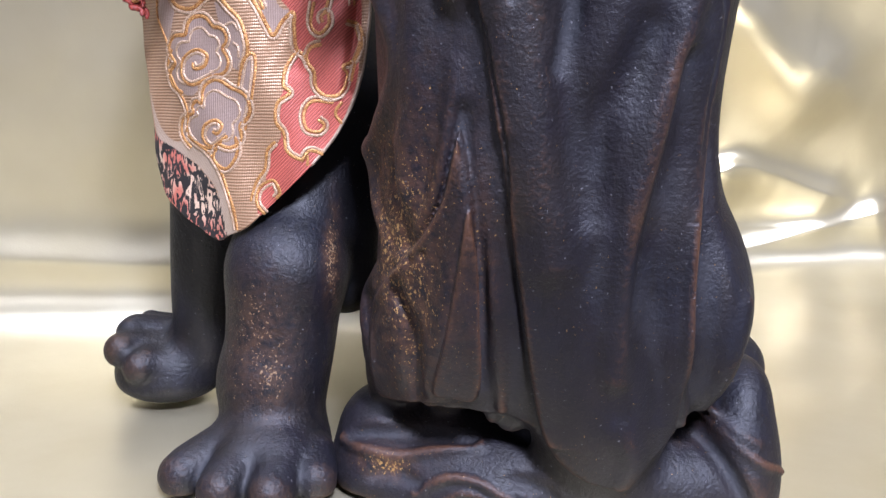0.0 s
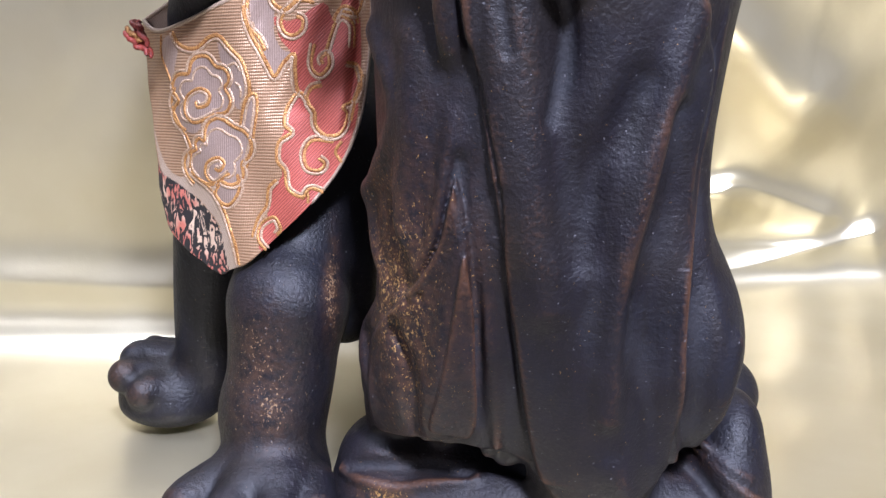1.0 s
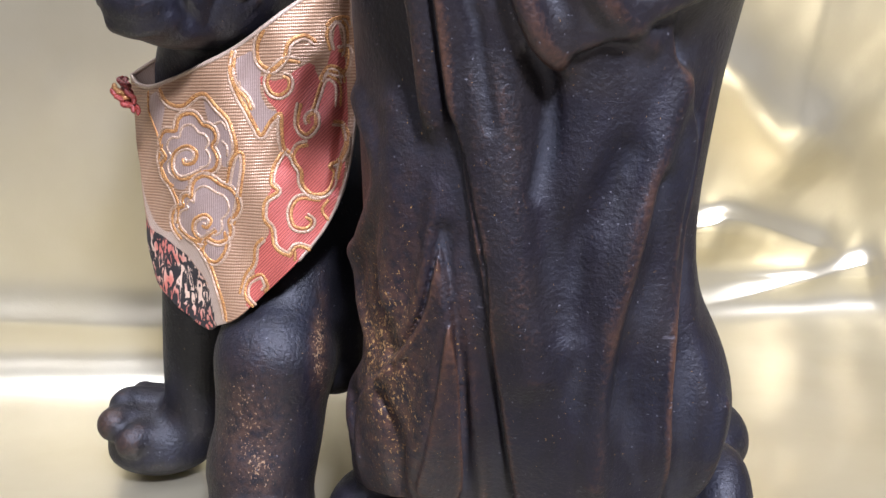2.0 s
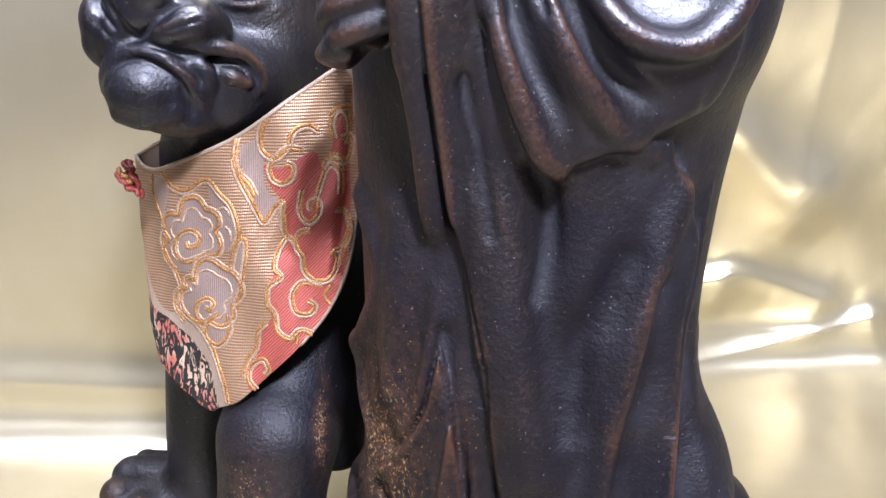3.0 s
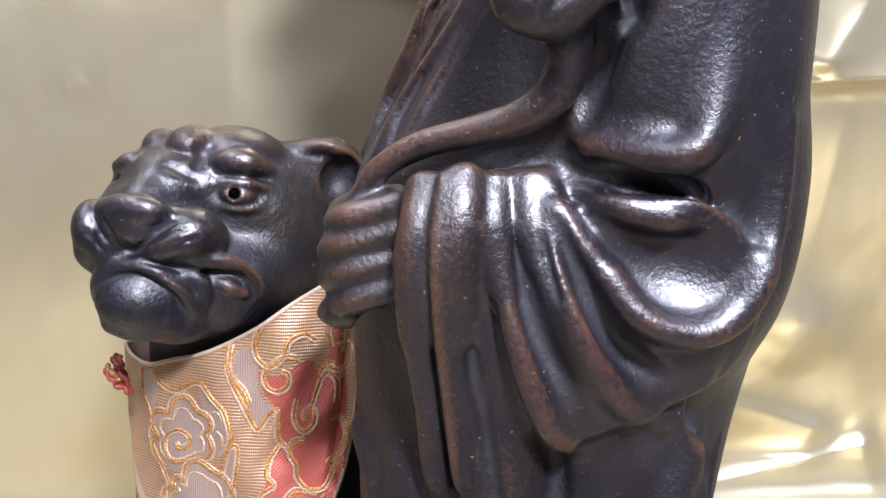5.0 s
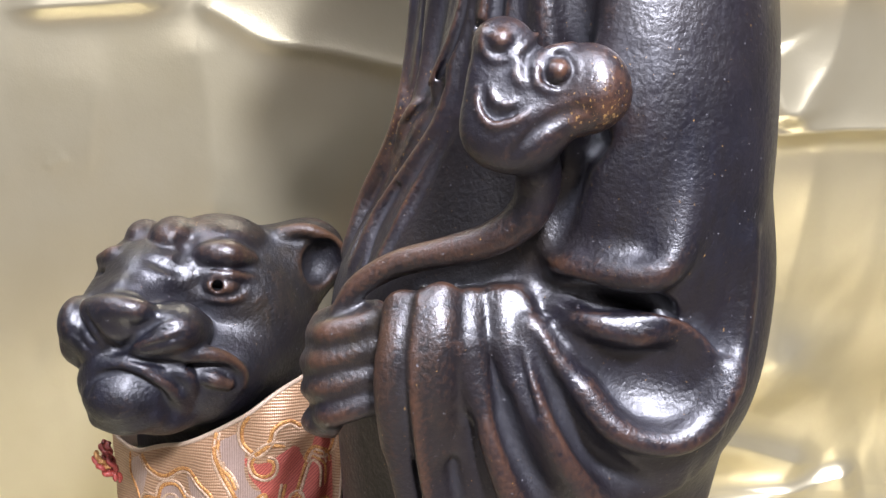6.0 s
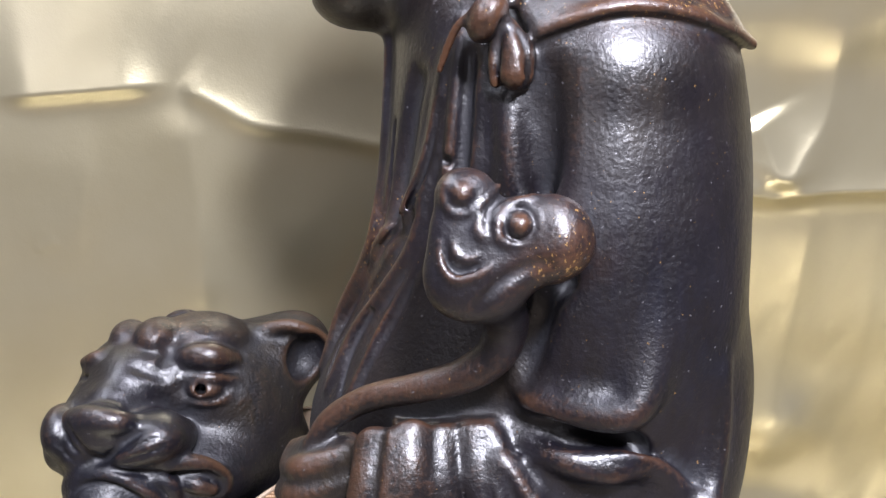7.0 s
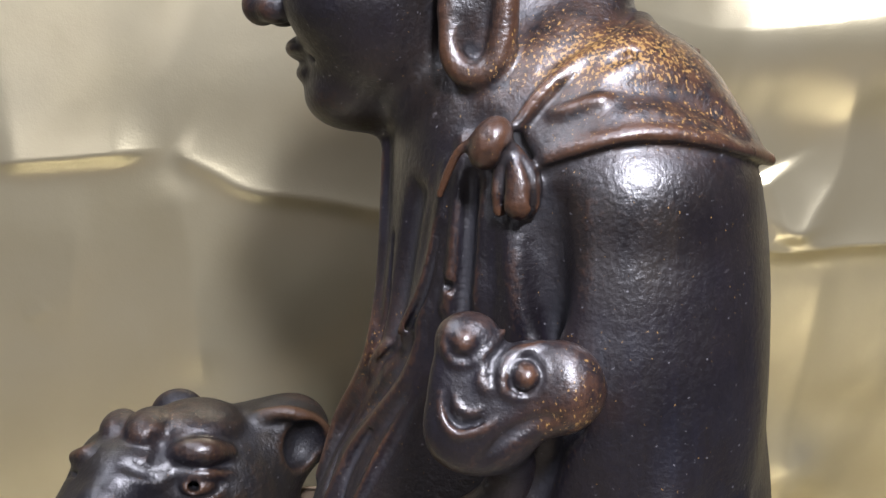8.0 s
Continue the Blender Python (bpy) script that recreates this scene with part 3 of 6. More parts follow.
# wide outer panel right of the seam, one thickness of cloth proud
man.layer([(v[0], v[2]) for v in ((0.0038, 0.3450, 0.3502), (0.0003, 0.3380, 0.3235), (0.0015, 0.3420, 0.2991), (0.0049, 0.3500, 0.2726), (0.0091, 0.3600, 0.2413), (0.0133, 0.3800, 0.2309), (0.0186, 0.3820, 0.2055), (0.0235, 0.3840, 0.1790), (0.0278, 0.3880, 0.1442), (0.0332, 0.3920, 0.1048), (0.0386, 0.3950, 0.0712), (0.0440, 0.3950, 0.0479), (0.0532, 0.3930, 0.0335), (0.0681, 0.3920, 0.0245), (0.0813, 0.3940, 0.0256), (0.0910, 0.3980, 0.0366), (0.1016, 0.4020, 0.0524), (0.1036, 0.4050, 0.0909), (0.1022, 0.4020, 0.1415), (0.1043, 0.4000, 0.1936), (0.1084, 0.4000, 0.2272), (0.0946, 0.3800, 0.2587), (0.0779, 0.3600, 0.3137), (0.0370, 0.3550, 0.3490))], 0.005, 0.45)
man.relief([(0.0126, 0.3400, 0.3182, 0.0011), (0.0145, 0.3450, 0.2895, 0.0013), (0.0173, 0.3520, 0.2604, 0.0014), (0.0216, 0.3620, 0.2197, 0.0013), (0.0243, 0.3780, 0.1862, 0.0011)], 0.0011, 0.0050)
# soft folds of the panel
man.relief([(0.0425, 0.3700, 0.2565, 0.0057), (0.0451, 0.3700, 0.2162, 0.0074), (0.0481, 0.3700, 0.1868, 0.0065), (0.0470, 0.3700, 0.1608, 0.0044)], -0.0033, 0.0150)
man.relief([(0.0281, 0.3700, 0.2526, 0.0056), (0.0305, 0.3700, 0.2121, 0.0065), (0.0360, 0.3700, 0.1696, 0.0057), (0.0428, 0.3750, 0.1329, 0.0045)], 0.0025, 0.0150)
man.relief([(0.0980, 0.3800, 0.2495, 0.0037), (0.0907, 0.3800, 0.2267, 0.0041), (0.0859, 0.3800, 0.2055, 0.0045), (0.0807, 0.3800, 0.1838, 0.0041), (0.0743, 0.3800, 0.1525, 0.0037), (0.0717, 0.3850, 0.1260, 0.0033), (0.0719, 0.3900, 0.0806, 0.0029)], 0.0037, 0.0090)
man.relief([(0.0770, 0.3700, 0.2203, 0.0035), (0.0683, 0.3700, 0.2016, 0.0044), (0.0597, 0.3700, 0.1847, 0.0039), (0.0582, 0.3700, 0.1520, 0.0027)], -0.0029, 0.0120)
man.relief([(0.0963, 0.3900, 0.2074, 0.0033), (0.0925, 0.3900, 0.1716, 0.0047), (0.0871, 0.3900, 0.1391, 0.0057), (0.0863, 0.3900, 0.1054, 0.0058), (0.0928, 0.3950, 0.0635, 0.0035)], -0.0033, 0.0105)
man.relief([(0.1124, 0.4000, 0.2469, 0.0019), (0.1083, 0.4000, 0.2094, 0.0022), (0.1048, 0.4000, 0.1844, 0.0022), (0.1023, 0.4000, 0.1491, 0.0022), (0.1015, 0.4000, 0.1175, 0.0022), (0.1039, 0.4050, 0.0806, 0.0023), (0.1072, 0.4100, 0.0496, 0.0021)], 0.0042, 0.0030)
man.relief([(0.1134, 0.4100, 0.1883, 0.0035), (0.1113, 0.4100, 0.1572, 0.0045), (0.1105, 0.4100, 0.1276, 0.0051), (0.1130, 0.4100, 0.0997, 0.0046), (0.1136, 0.4100, 0.0657, 0.0032)], -0.0033, 0.0105)
man.relief([(0.1304, 0.4200, 0.1073, 0.0021), (0.1250, 0.4200, 0.0782, 0.0027), (0.1174, 0.4200, 0.0579, 0.0022)], 0.0016, 0.0075)
man.relief([(0.0764, 0.3900, 0.0552, 0.0030), (0.0819, 0.3900, 0.0397, 0.0036), (0.0791, 0.3920, 0.0266, 0.0026)], 0.0016, 0.0075)
# seam between strip and panel
man.relief([(0.0048, 0.3450, 0.3555, 0.0009), (0.0003, 0.3380, 0.3235, 0.0009), (0.0013, 0.3420, 0.3010, 0.0009), (0.0047, 0.3500, 0.2726, 0.0010), (0.0091, 0.3600, 0.2413, 0.0010), (0.0133, 0.3800, 0.2309, 0.0011), (0.0184, 0.3820, 0.2055, 0.0011), (0.0232, 0.3840, 0.1790, 0.0011), (0.0274, 0.3880, 0.1442, 0.0012), (0.0327, 0.3920, 0.1048, 0.0012), (0.0381, 0.3950, 0.0712, 0.0012), (0.0438, 0.3950, 0.0427, 0.0010)], -0.0034, 0.0012, 10)
# torso folds at the breast
man.relief([(0.0052, 0.4224, 0.4910, 0.0028), (0.0024, 0.4041, 0.4444, 0.0029), (-0.0028, 0.4058, 0.4139, 0.0027), (-0.0099, 0.4264, 0.3939, 0.0024)], 0.0055, 0.0035)
man.relief([(0.0272, 0.3711, 0.4803, 0.0026), (0.0207, 0.3722, 0.4496, 0.0028), (0.0124, 0.3789, 0.4278, 0.0029), (-0.0005, 0.3956, 0.4081, 0.0032), (-0.0159, 0.4330, 0.3812, 0.0036), (-0.0257, 0.4223, 0.3544, 0.0033)], 0.0060, 0.0035)
man.relief([(0.0190, 0.3728, 0.4398, 0.0020), (0.0124, 0.3764, 0.4116, 0.0025), (0.0004, 0.3887, 0.3916, 0.0028), (-0.0119, 0.3984, 0.3727, 0.0029), (-0.0214, 0.4000, 0.3522, 0.0027)], 0.0060, 0.0030)
man.relief([(0.0187, 0.3706, 0.4099, 0.0024), (0.0105, 0.3763, 0.3951, 0.0027), (-0.0002, 0.3822, 0.3776, 0.0027), (-0.0113, 0.3845, 0.3534, 0.0026)], 0.0050, 0.0030)
man.relief([(0.0129, 0.3771, 0.4217, 0.0014), (0.0018, 0.3882, 0.3991, 0.0019), (-0.0142, 0.4093, 0.3754, 0.0018), (-0.0226, 0.4104, 0.3568, 0.0016)], -0.005, 0.0025)
man.relief([(0.0157, 0.3727, 0.4078, 0.0016), (0.0059, 0.3802, 0.3884, 0.0021), (-0.0046, 0.3837, 0.3698, 0.0019), (-0.0113, 0.3854, 0.3554, 0.0017)], -0.005, 0.003)
man.relief([(0.0146, 0.3821, 0.4699, 0.0021), (0.0091, 0.3856, 0.4379, 0.0029), (0.0029, 0.3905, 0.4149, 0.0026)], -0.004, 0.008)
man.relief([(0.0062, 0.3949, 0.4546, 0.0013), (0.0035, 0.3942, 0.4295, 0.0015), (-0.0045, 0.4065, 0.4050, 0.0016), (-0.0176, 0.4331, 0.3813, 0.0014)], -0.0035, 0.002)
man.relief([(0.0222, 0.3720, 0.4613, 0.0012), (0.0171, 0.3751, 0.4398, 0.0014), (0.0084, 0.3827, 0.4194, 0.0015), (-0.0045, 0.4047, 0.4019, 0.0013)], -0.0035, 0.002)
man.relief([(-0.0045, 0.3932, 0.3845, 0.0013), (-0.0126, 0.3960, 0.3687, 0.0013), (-0.0178, 0.3925, 0.3517, 0.0013)], -0.003, 0.002)
# upper arm in its wide sleeve
man.ellipsoid((0.0801, 0.3840, 0.4122), (0.042, 0.050, 0.112), (0, 0, 0), 0.014)
man.ellipsoid((0.1015, 0.3900, 0.4051), (0.0302, 0.048, 0.105), (0, 0, 0), 0.014)
man.ellipsoid((0.084, 0.385, 0.470), (0.042, 0.045, 0.028), (0, 0, 0), 0.010)
# drooping sleeve of the forearm
man.ellipsoid((0.0837, 0.3940, 0.3140), (0.046, 0.047, 0.044), (0, 25, 0), 0.014)
man.ellipsoid((0.0435, 0.3920, 0.3015), (0.050, 0.044, 0.058), (0, 20, 0), 0.012)
man.ellipsoid((0.1101, 0.4020, 0.3332), (0.026, 0.045, 0.050), (0, 10, 0), 0.014)
man.layer([(v[0], v[2]) for v in ((0.0191, 0.3450, 0.3343), (0.0470, 0.3450, 0.3422), (0.0886, 0.3450, 0.3450), (0.1123, 0.3600, 0.3184), (0.1072, 0.3600, 0.2847), (0.0915, 0.3500, 0.2747), (0.0736, 0.3450, 0.2667), (0.0546, 0.3420, 0.2593), (0.0475, 0.3420, 0.2562), (0.0362, 0.3420, 0.2696), (0.0256, 0.3420, 0.3016))], 0.0045, 0.41, 0.003)
# the pouch of the sleeve sags open
man.ellipsoid((0.0785, 0.3315, 0.3239), (0.0265, 0.0175, 0.0165), (0, 8, 0), 0.008, True)
man.relief([(0.0226, 0.3500, 0.3469, 0.0030), (0.0238, 0.3430, 0.3254, 0.0033), (0.0267, 0.3430, 0.3071, 0.0035), (0.0305, 0.3410, 0.2925, 0.0037), (0.0368, 0.3410, 0.2756, 0.0038), (0.0439, 0.3410, 0.2619, 0.0036), (0.0512, 0.3410, 0.2562, 0.0031)], 0.0072, 0.0055)
man.relief([(0.0286, 0.3500, 0.3507, 0.0024), (0.0305, 0.3470, 0.3408, 0.0026), (0.0327, 0.3430, 0.3311, 0.0026), (0.0359, 0.3420, 0.3213, 0.0024), (0.0393, 0.3420, 0.3112, 0.0020)], 0.0050, 0.0040)
man.relief([(0.0336, 0.3500, 0.3490, 0.0028), (0.0393, 0.3470, 0.3374, 0.0034), (0.0425, 0.3430, 0.3241, 0.0041), (0.0475, 0.3410, 0.3060, 0.0046), (0.0563, 0.3420, 0.2892, 0.0047), (0.0672, 0.3440, 0.2746, 0.0042), (0.0823, 0.3470, 0.2638, 0.0030)], 0.0078, 0.0065)
man.relief([(0.0372, 0.3500, 0.3505, 0.0026), (0.0440, 0.3450, 0.3371, 0.0032), (0.0519, 0.3410, 0.3266, 0.0035), (0.0604, 0.3390, 0.3172, 0.0037), (0.0670, 0.3370, 0.3089, 0.0037), (0.0747, 0.3360, 0.3034, 0.0035), (0.0842, 0.3360, 0.3014, 0.0034), (0.0937, 0.3380, 0.3043, 0.0032), (0.1026, 0.3450, 0.3120, 0.0029), (0.1101, 0.3540, 0.3247, 0.0026)], 0.0088, 0.0055)
man.relief([(0.0421, 0.3520, 0.3501, 0.0025), (0.0528, 0.3480, 0.3459, 0.0032), (0.0634, 0.3450, 0.3420, 0.0039), (0.0752, 0.3440, 0.3393, 0.0047), (0.0854, 0.3440, 0.3403, 0.0040)], 0.0080, 0.0055)
man.relief([(0.0593, 0.3450, 0.3187, 0.0024), (0.0667, 0.3420, 0.3091, 0.0027), (0.0769, 0.3410, 0.3034, 0.0029), (0.0911, 0.3420, 0.3013, 0.0029), (0.1030, 0.3460, 0.3066, 0.0029), (0.1111, 0.3520, 0.3192, 0.0028), (0.1151, 0.3600, 0.3357, 0.0027), (0.1162, 0.3660, 0.3546, 0.0027), (0.1153, 0.3700, 0.3698, 0.0024)], 0.004, 0.008)
man.relief([(0.0269, 0.3400, 0.3339, 0.0009), (0.0285, 0.3370, 0.3225, 0.0020), (0.0328, 0.3350, 0.3084, 0.0031), (0.0396, 0.3340, 0.2923, 0.0036), (0.0507, 0.3360, 0.2715, 0.0028)], -0.0085, 0.0040)
man.relief([(0.0345, 0.3400, 0.3412, 0.0007), (0.0381, 0.3370, 0.3245, 0.0009), (0.0418, 0.3360, 0.3121, 0.0009)], -0.0030, 0.0025)
man.relief([(0.0407, 0.3400, 0.3378, 0.0009), (0.0458, 0.3360, 0.3248, 0.0020), (0.0538, 0.3340, 0.3099, 0.0035), (0.0653, 0.3330, 0.2940, 0.0048), (0.0842, 0.3380, 0.2790, 0.0034)], -0.0090, 0.0050)
man.relief([(0.0176, 0.3430, 0.3307, 0.0009), (0.0166, 0.3360, 0.3259, 0.0013), (0.0155, 0.3360, 0.3023, 0.0016), (0.0177, 0.3400, 0.2754, 0.0015), (0.0250, 0.3500, 0.2328, 0.0012)], -0.0012, 0.004)
man.relief([(0.0408, 0.3450, 0.2591, 0.0019), (0.0468, 0.3500, 0.2476, 0.0020), (0.0475, 0.3550, 0.2273, 0.0025), (0.0439, 0.3600, 0.2081, 0.0021)], -0.003, 0.006)
man.stroke([(0.0195, 0.3530, 0.3357, 0.0028), (0.0187, 0.3510, 0.3190, 0.0032), (0.0185, 0.3530, 0.2996, 0.0029), (0.0195, 0.3580, 0.2790, 0.0020)], 0.005)
# rim of the upper sleeve and the dark mouth beneath it
man.stroke([(0.1005, 0.3580, 0.3906, 0.0025), (0.0964, 0.3520, 0.3792, 0.0026), (0.0903, 0.3440, 0.3681, 0.0024), (0.0854, 0.3390, 0.3612, 0.0020), (0.0810, 0.3390, 0.3590, 0.0018), (0.0674, 0.3430, 0.3591, 0.0018), (0.0540, 0.3490, 0.3610, 0.0017)], 0.0045)
man.stroke([(0.0971, 0.3520, 0.4333, 0.0028), (0.0953, 0.3480, 0.4089, 0.0035), (0.0918, 0.3420, 0.3869, 0.0039), (0.0861, 0.3360, 0.3671, 0.0044), (0.0785, 0.3350, 0.3606, 0.0042), (0.0663, 0.3400, 0.3608, 0.0033), (0.0532, 0.3480, 0.3624, 0.0027), (0.0501, 0.3540, 0.3697, 0.0024)], 0.011)
man.cut_stroke([(0.0434, 0.3500, 0.3554, 0.0017), (0.0538, 0.3460, 0.3540, 0.0036), (0.0702, 0.3460, 0.3535, 0.0042), (0.0834, 0.3470, 0.3493, 0.0042), (0.0882, 0.3460, 0.3422, 0.0023)], 0.004)
man.cut_stroke([(0.0453, 0.3380, 0.3550, 0.0015), (0.0544, 0.3300, 0.3535, 0.0027), (0.0661, 0.3280, 0.3531, 0.0032), (0.0780, 0.3300, 0.3494, 0.0033)], 0.004)
man.relief([(0.0590, 0.3450, 0.4153, 0.0017), (0.0555, 0.3430, 0.3911, 0.0023), (0.0481, 0.3460, 0.3694, 0.0021)], -0.006, 0.007)
# closed hand
man.ellipsoid((-0.0237, 0.3740, 0.3196), (0.0150, 0.0150, 0.0215), (0, 0, 0), 0.004)
man.stroke([(-0.0342, 0.3740, 0.3318, 0.0040), (-0.0312, 0.3670, 0.3332, 0.0047), (-0.0269, 0.3610, 0.3357, 0.0050), (-0.0106, 0.3590, 0.3404, 0.0048)], 0.0035)
man.stroke([(-0.0365, 0.3740, 0.3217, 0.0040), (-0.0335, 0.3670, 0.3234, 0.0047), (-0.0287, 0.3610, 0.3261, 0.0050), (-0.0114, 0.3590, 0.3309, 0.0048)], 0.0035)
man.stroke([(-0.0365, 0.3740, 0.3116, 0.0040), (-0.0334, 0.3670, 0.3135, 0.0047), (-0.0286, 0.3610, 0.3164, 0.0050), (-0.0116, 0.3590, 0.3209, 0.0048)], 0.0035)
man.stroke([(-0.0344, 0.3740, 0.3015, 0.0040), (-0.0313, 0.3670, 0.3036, 0.0047), (-0.0269, 0.3610, 0.3063, 0.0050), (-0.0114, 0.3590, 0.3116, 0.0048)], 0.0035)
man.ellipsoid((-0.0285, 0.3740, 0.2992), (0.0120, 0.0120, 0.0055), (0, 0, 0), 0.003)
man.stroke([(-0.0320, 0.3760, 0.3373, 0.0032), (-0.0236, 0.3690, 0.3409, 0.0036), (-0.0118, 0.3650, 0.3432, 0.0035)], 0.006)
# cuff bands
man.stroke([(0.0222, 0.3530, 0.3491, 0.0038), (0.0219, 0.3460, 0.3343, 0.0041), (0.0237, 0.3460, 0.3159, 0.0037)], 0.004, flat=0.7)
man.stroke([(0.0315, 0.3530, 0.3486, 0.0038), (0.0329, 0.3470, 0.3363, 0.0035), (0.0356, 0.3460, 0.3236, 0.0026)], 0.004, flat=0.7)
man.stroke([(-0.0013, 0.3520, 0.3472, 0.0038), (-0.0047, 0.3450, 0.3337, 0.0048), (-0.0056, 0.3460, 0.3189, 0.0046), (-0.0049, 0.3540, 0.2989, 0.0034)], 0.005, flat=0.7)
man.stroke([(0.0109, 0.3500, 0.3503, 0.0056), (0.0098, 0.3430, 0.3378, 0.0059), (0.0089, 0.3430, 0.3233, 0.0055), (0.0095, 0.3500, 0.2999, 0.0038)], 0.006, flat=0.6)
man.cut_stroke([(0.0041, 0.3450, 0.3523, 0.0006), (0.0023, 0.3320, 0.3381, 0.0007), (0.0002, 0.3280, 0.3244, 0.0007)], 0.002)
man.ellipsoid((-0.0213, 0.3720, 0.2966), (0.006, 0.012, 0.006), (0, 0, 0), 0.002, True)
# sceptre: stem and head
man.stroke([(-0.0250, 0.3660, 0.3424, 0.0033), (-0.0175, 0.3640, 0.3522, 0.0043), (-0.0041, 0.3600, 0.3604, 0.0048), (0.0138, 0.3540, 0.3657, 0.0053), (0.0291, 0.3490, 0.3711, 0.0060), (0.0393, 0.3450, 0.3795, 0.0069), (0.0425, 0.3400, 0.3917, 0.0075), (0.0384, 0.3280, 0.4043, 0.0071)], 0.003)
man.stroke([(0.0284, 0.3270, 0.4329, 0.0072), (0.0255, 0.3260, 0.4228, 0.0073), (0.0263, 0.3250, 0.4090, 0.0085), (0.0314, 0.3250, 0.4062, 0.0092)], 0.008, flat=0.62)
man.stroke([(0.0292, 0.3250, 0.4072, 0.0092), (0.0421, 0.3240, 0.4126, 0.0098), (0.0558, 0.3240, 0.4189, 0.0101)], 0.008, flat=0.75)
man.ellipsoid((0.0358, 0.3270, 0.4198), (0.0135, 0.0085, 0.0120), (0, 0, 0), 0.006)
man.ellipsoid((0.0572, 0.3240, 0.4189), (0.0088, 0.0108, 0.0108), (0, 10, 0), 0.006)
man.stroke([(0.0475, 0.3260, 0.4284, 0.0048), (0.0566, 0.3230, 0.4268, 0.0057), (0.0620, 0.3250, 0.4187, 0.0044)], 0.006, flat=0.9)
man.ellipsoid((0.0299, 0.3290, 0.4344), (0.0088, 0.0085, 0.0070), (0, 0, 0), 0.004)
# its round eyes in their sockets
man.ellipsoid((0.0443, 0.3120, 0.4262), (0.0056, 0.0058, 0.0056), (0, 0, 0), 0.0012, True)
man.ellipsoid((0.0450, 0.3195, 0.4252), (0.0042, 0.0055, 0.0042), (0, 0, 0), 0.0006)
man.relief([(0.0478, 0.3140, 0.4316, 0.0008), (0.0455, 0.3140, 0.4324, 0.0008), (0.0430, 0.3140, 0.4324, 0.0008), (0.0407, 0.3140, 0.4314, 0.0008), (0.0390, 0.3140, 0.4296, 0.0008), (0.0380, 0.3140, 0.4273, 0.0008), (0.0380, 0.3140, 0.4248, 0.0008), (0.0389, 0.3140, 0.4224, 0.0008), (0.0406, 0.3140, 0.4206, 0.0008), (0.0429, 0.3140, 0.4195, 0.0008), (0.0454, 0.3140, 0.4193, 0.0008), (0.0478, 0.3140, 0.4201, 0.0008)], 0.0012, 0.0015, 2)
man.relief([(0.0478, 0.3140, 0.4201, 0.0007), (0.0493, 0.3140, 0.4213, 0.0007), (0.0504, 0.3140, 0.4229, 0.0007), (0.0510, 0.3140, 0.4248, 0.0007), (0.0510, 0.3140, 0.4268, 0.0007), (0.0504, 0.3140, 0.4287, 0.0007), (0.0493, 0.3140, 0.4303, 0.0007), (0.0478, 0.3140, 0.4316, 0.0007)], 0.0008, 0.0015, 2)
man.relief([(0.0494, 0.3150, 0.4333, 0.0010), (0.0434, 0.3140, 0.4312, 0.0011), (0.0391, 0.3140, 0.4270, 0.0013), (0.0387, 0.3140, 0.4215, 0.0011), (0.0421, 0.3140, 0.4190, 0.0008)], 0.0013, 0.002)
man.ellipsoid((0.0280, 0.3160, 0.4337), (0.0060, 0.0055, 0.0052), (0, 0, 0), 0.0012, True)
man.ellipsoid((0.0284, 0.3245, 0.4344), (0.0048, 0.0058, 0.0046), (0, 0, 0), 0.0008)
man.relief([(0.0235, 0.3180, 0.4372, 0.0008), (0.0227, 0.3160, 0.4331, 0.0010), (0.0250, 0.3150, 0.4292, 0.0010), (0.0286, 0.3150, 0.4284, 0.0010), (0.0336, 0.3160, 0.4312, 0.0010), (0.0396, 0.3200, 0.4364, 0.0008)], 0.0016, 0.0016)
# scrolls of the mouth and the crease under the jaw
man.relief([(0.0223, 0.3140, 0.4194, 0.0008), (0.0227, 0.3130, 0.4145, 0.0013), (0.0259, 0.3120, 0.4116, 0.0015), (0.0312, 0.3130, 0.4123, 0.0011), (0.0350, 0.3140, 0.4148, 0.0008)], -0.0026, 0.0016)
man.relief([(0.0213, 0.3140, 0.4197, 0.0008), (0.0215, 0.3130, 0.4142, 0.0010), (0.0252, 0.3120, 0.4096, 0.0011), (0.0315, 0.3120, 0.4105, 0.0010), (0.0359, 0.3140, 0.4131, 0.0008)], 0.0014, 0.0018)
man.relief([(0.0250, 0.3140, 0.4207, 0.0007), (0.0257, 0.3130, 0.4175, 0.0008), (0.0286, 0.3130, 0.4154, 0.0008), (0.0327, 0.3140, 0.4162, 0.0007)], 0.0014, 0.0016)
man.relief([(0.0329, 0.3150, 0.4013, 0.0007), (0.0379, 0.3140, 0.4073, 0.0010), (0.0445, 0.3130, 0.4114, 0.0010), (0.0527, 0.3130, 0.4139, 0.0007)], -0.0014, 0.003)
man.relief([(0.0350, 0.3130, 0.4209, 0.0007), (0.0327, 0.3130, 0.4243, 0.0010), (0.0335, 0.3140, 0.4275, 0.0007)], 0.0008, 0.003)
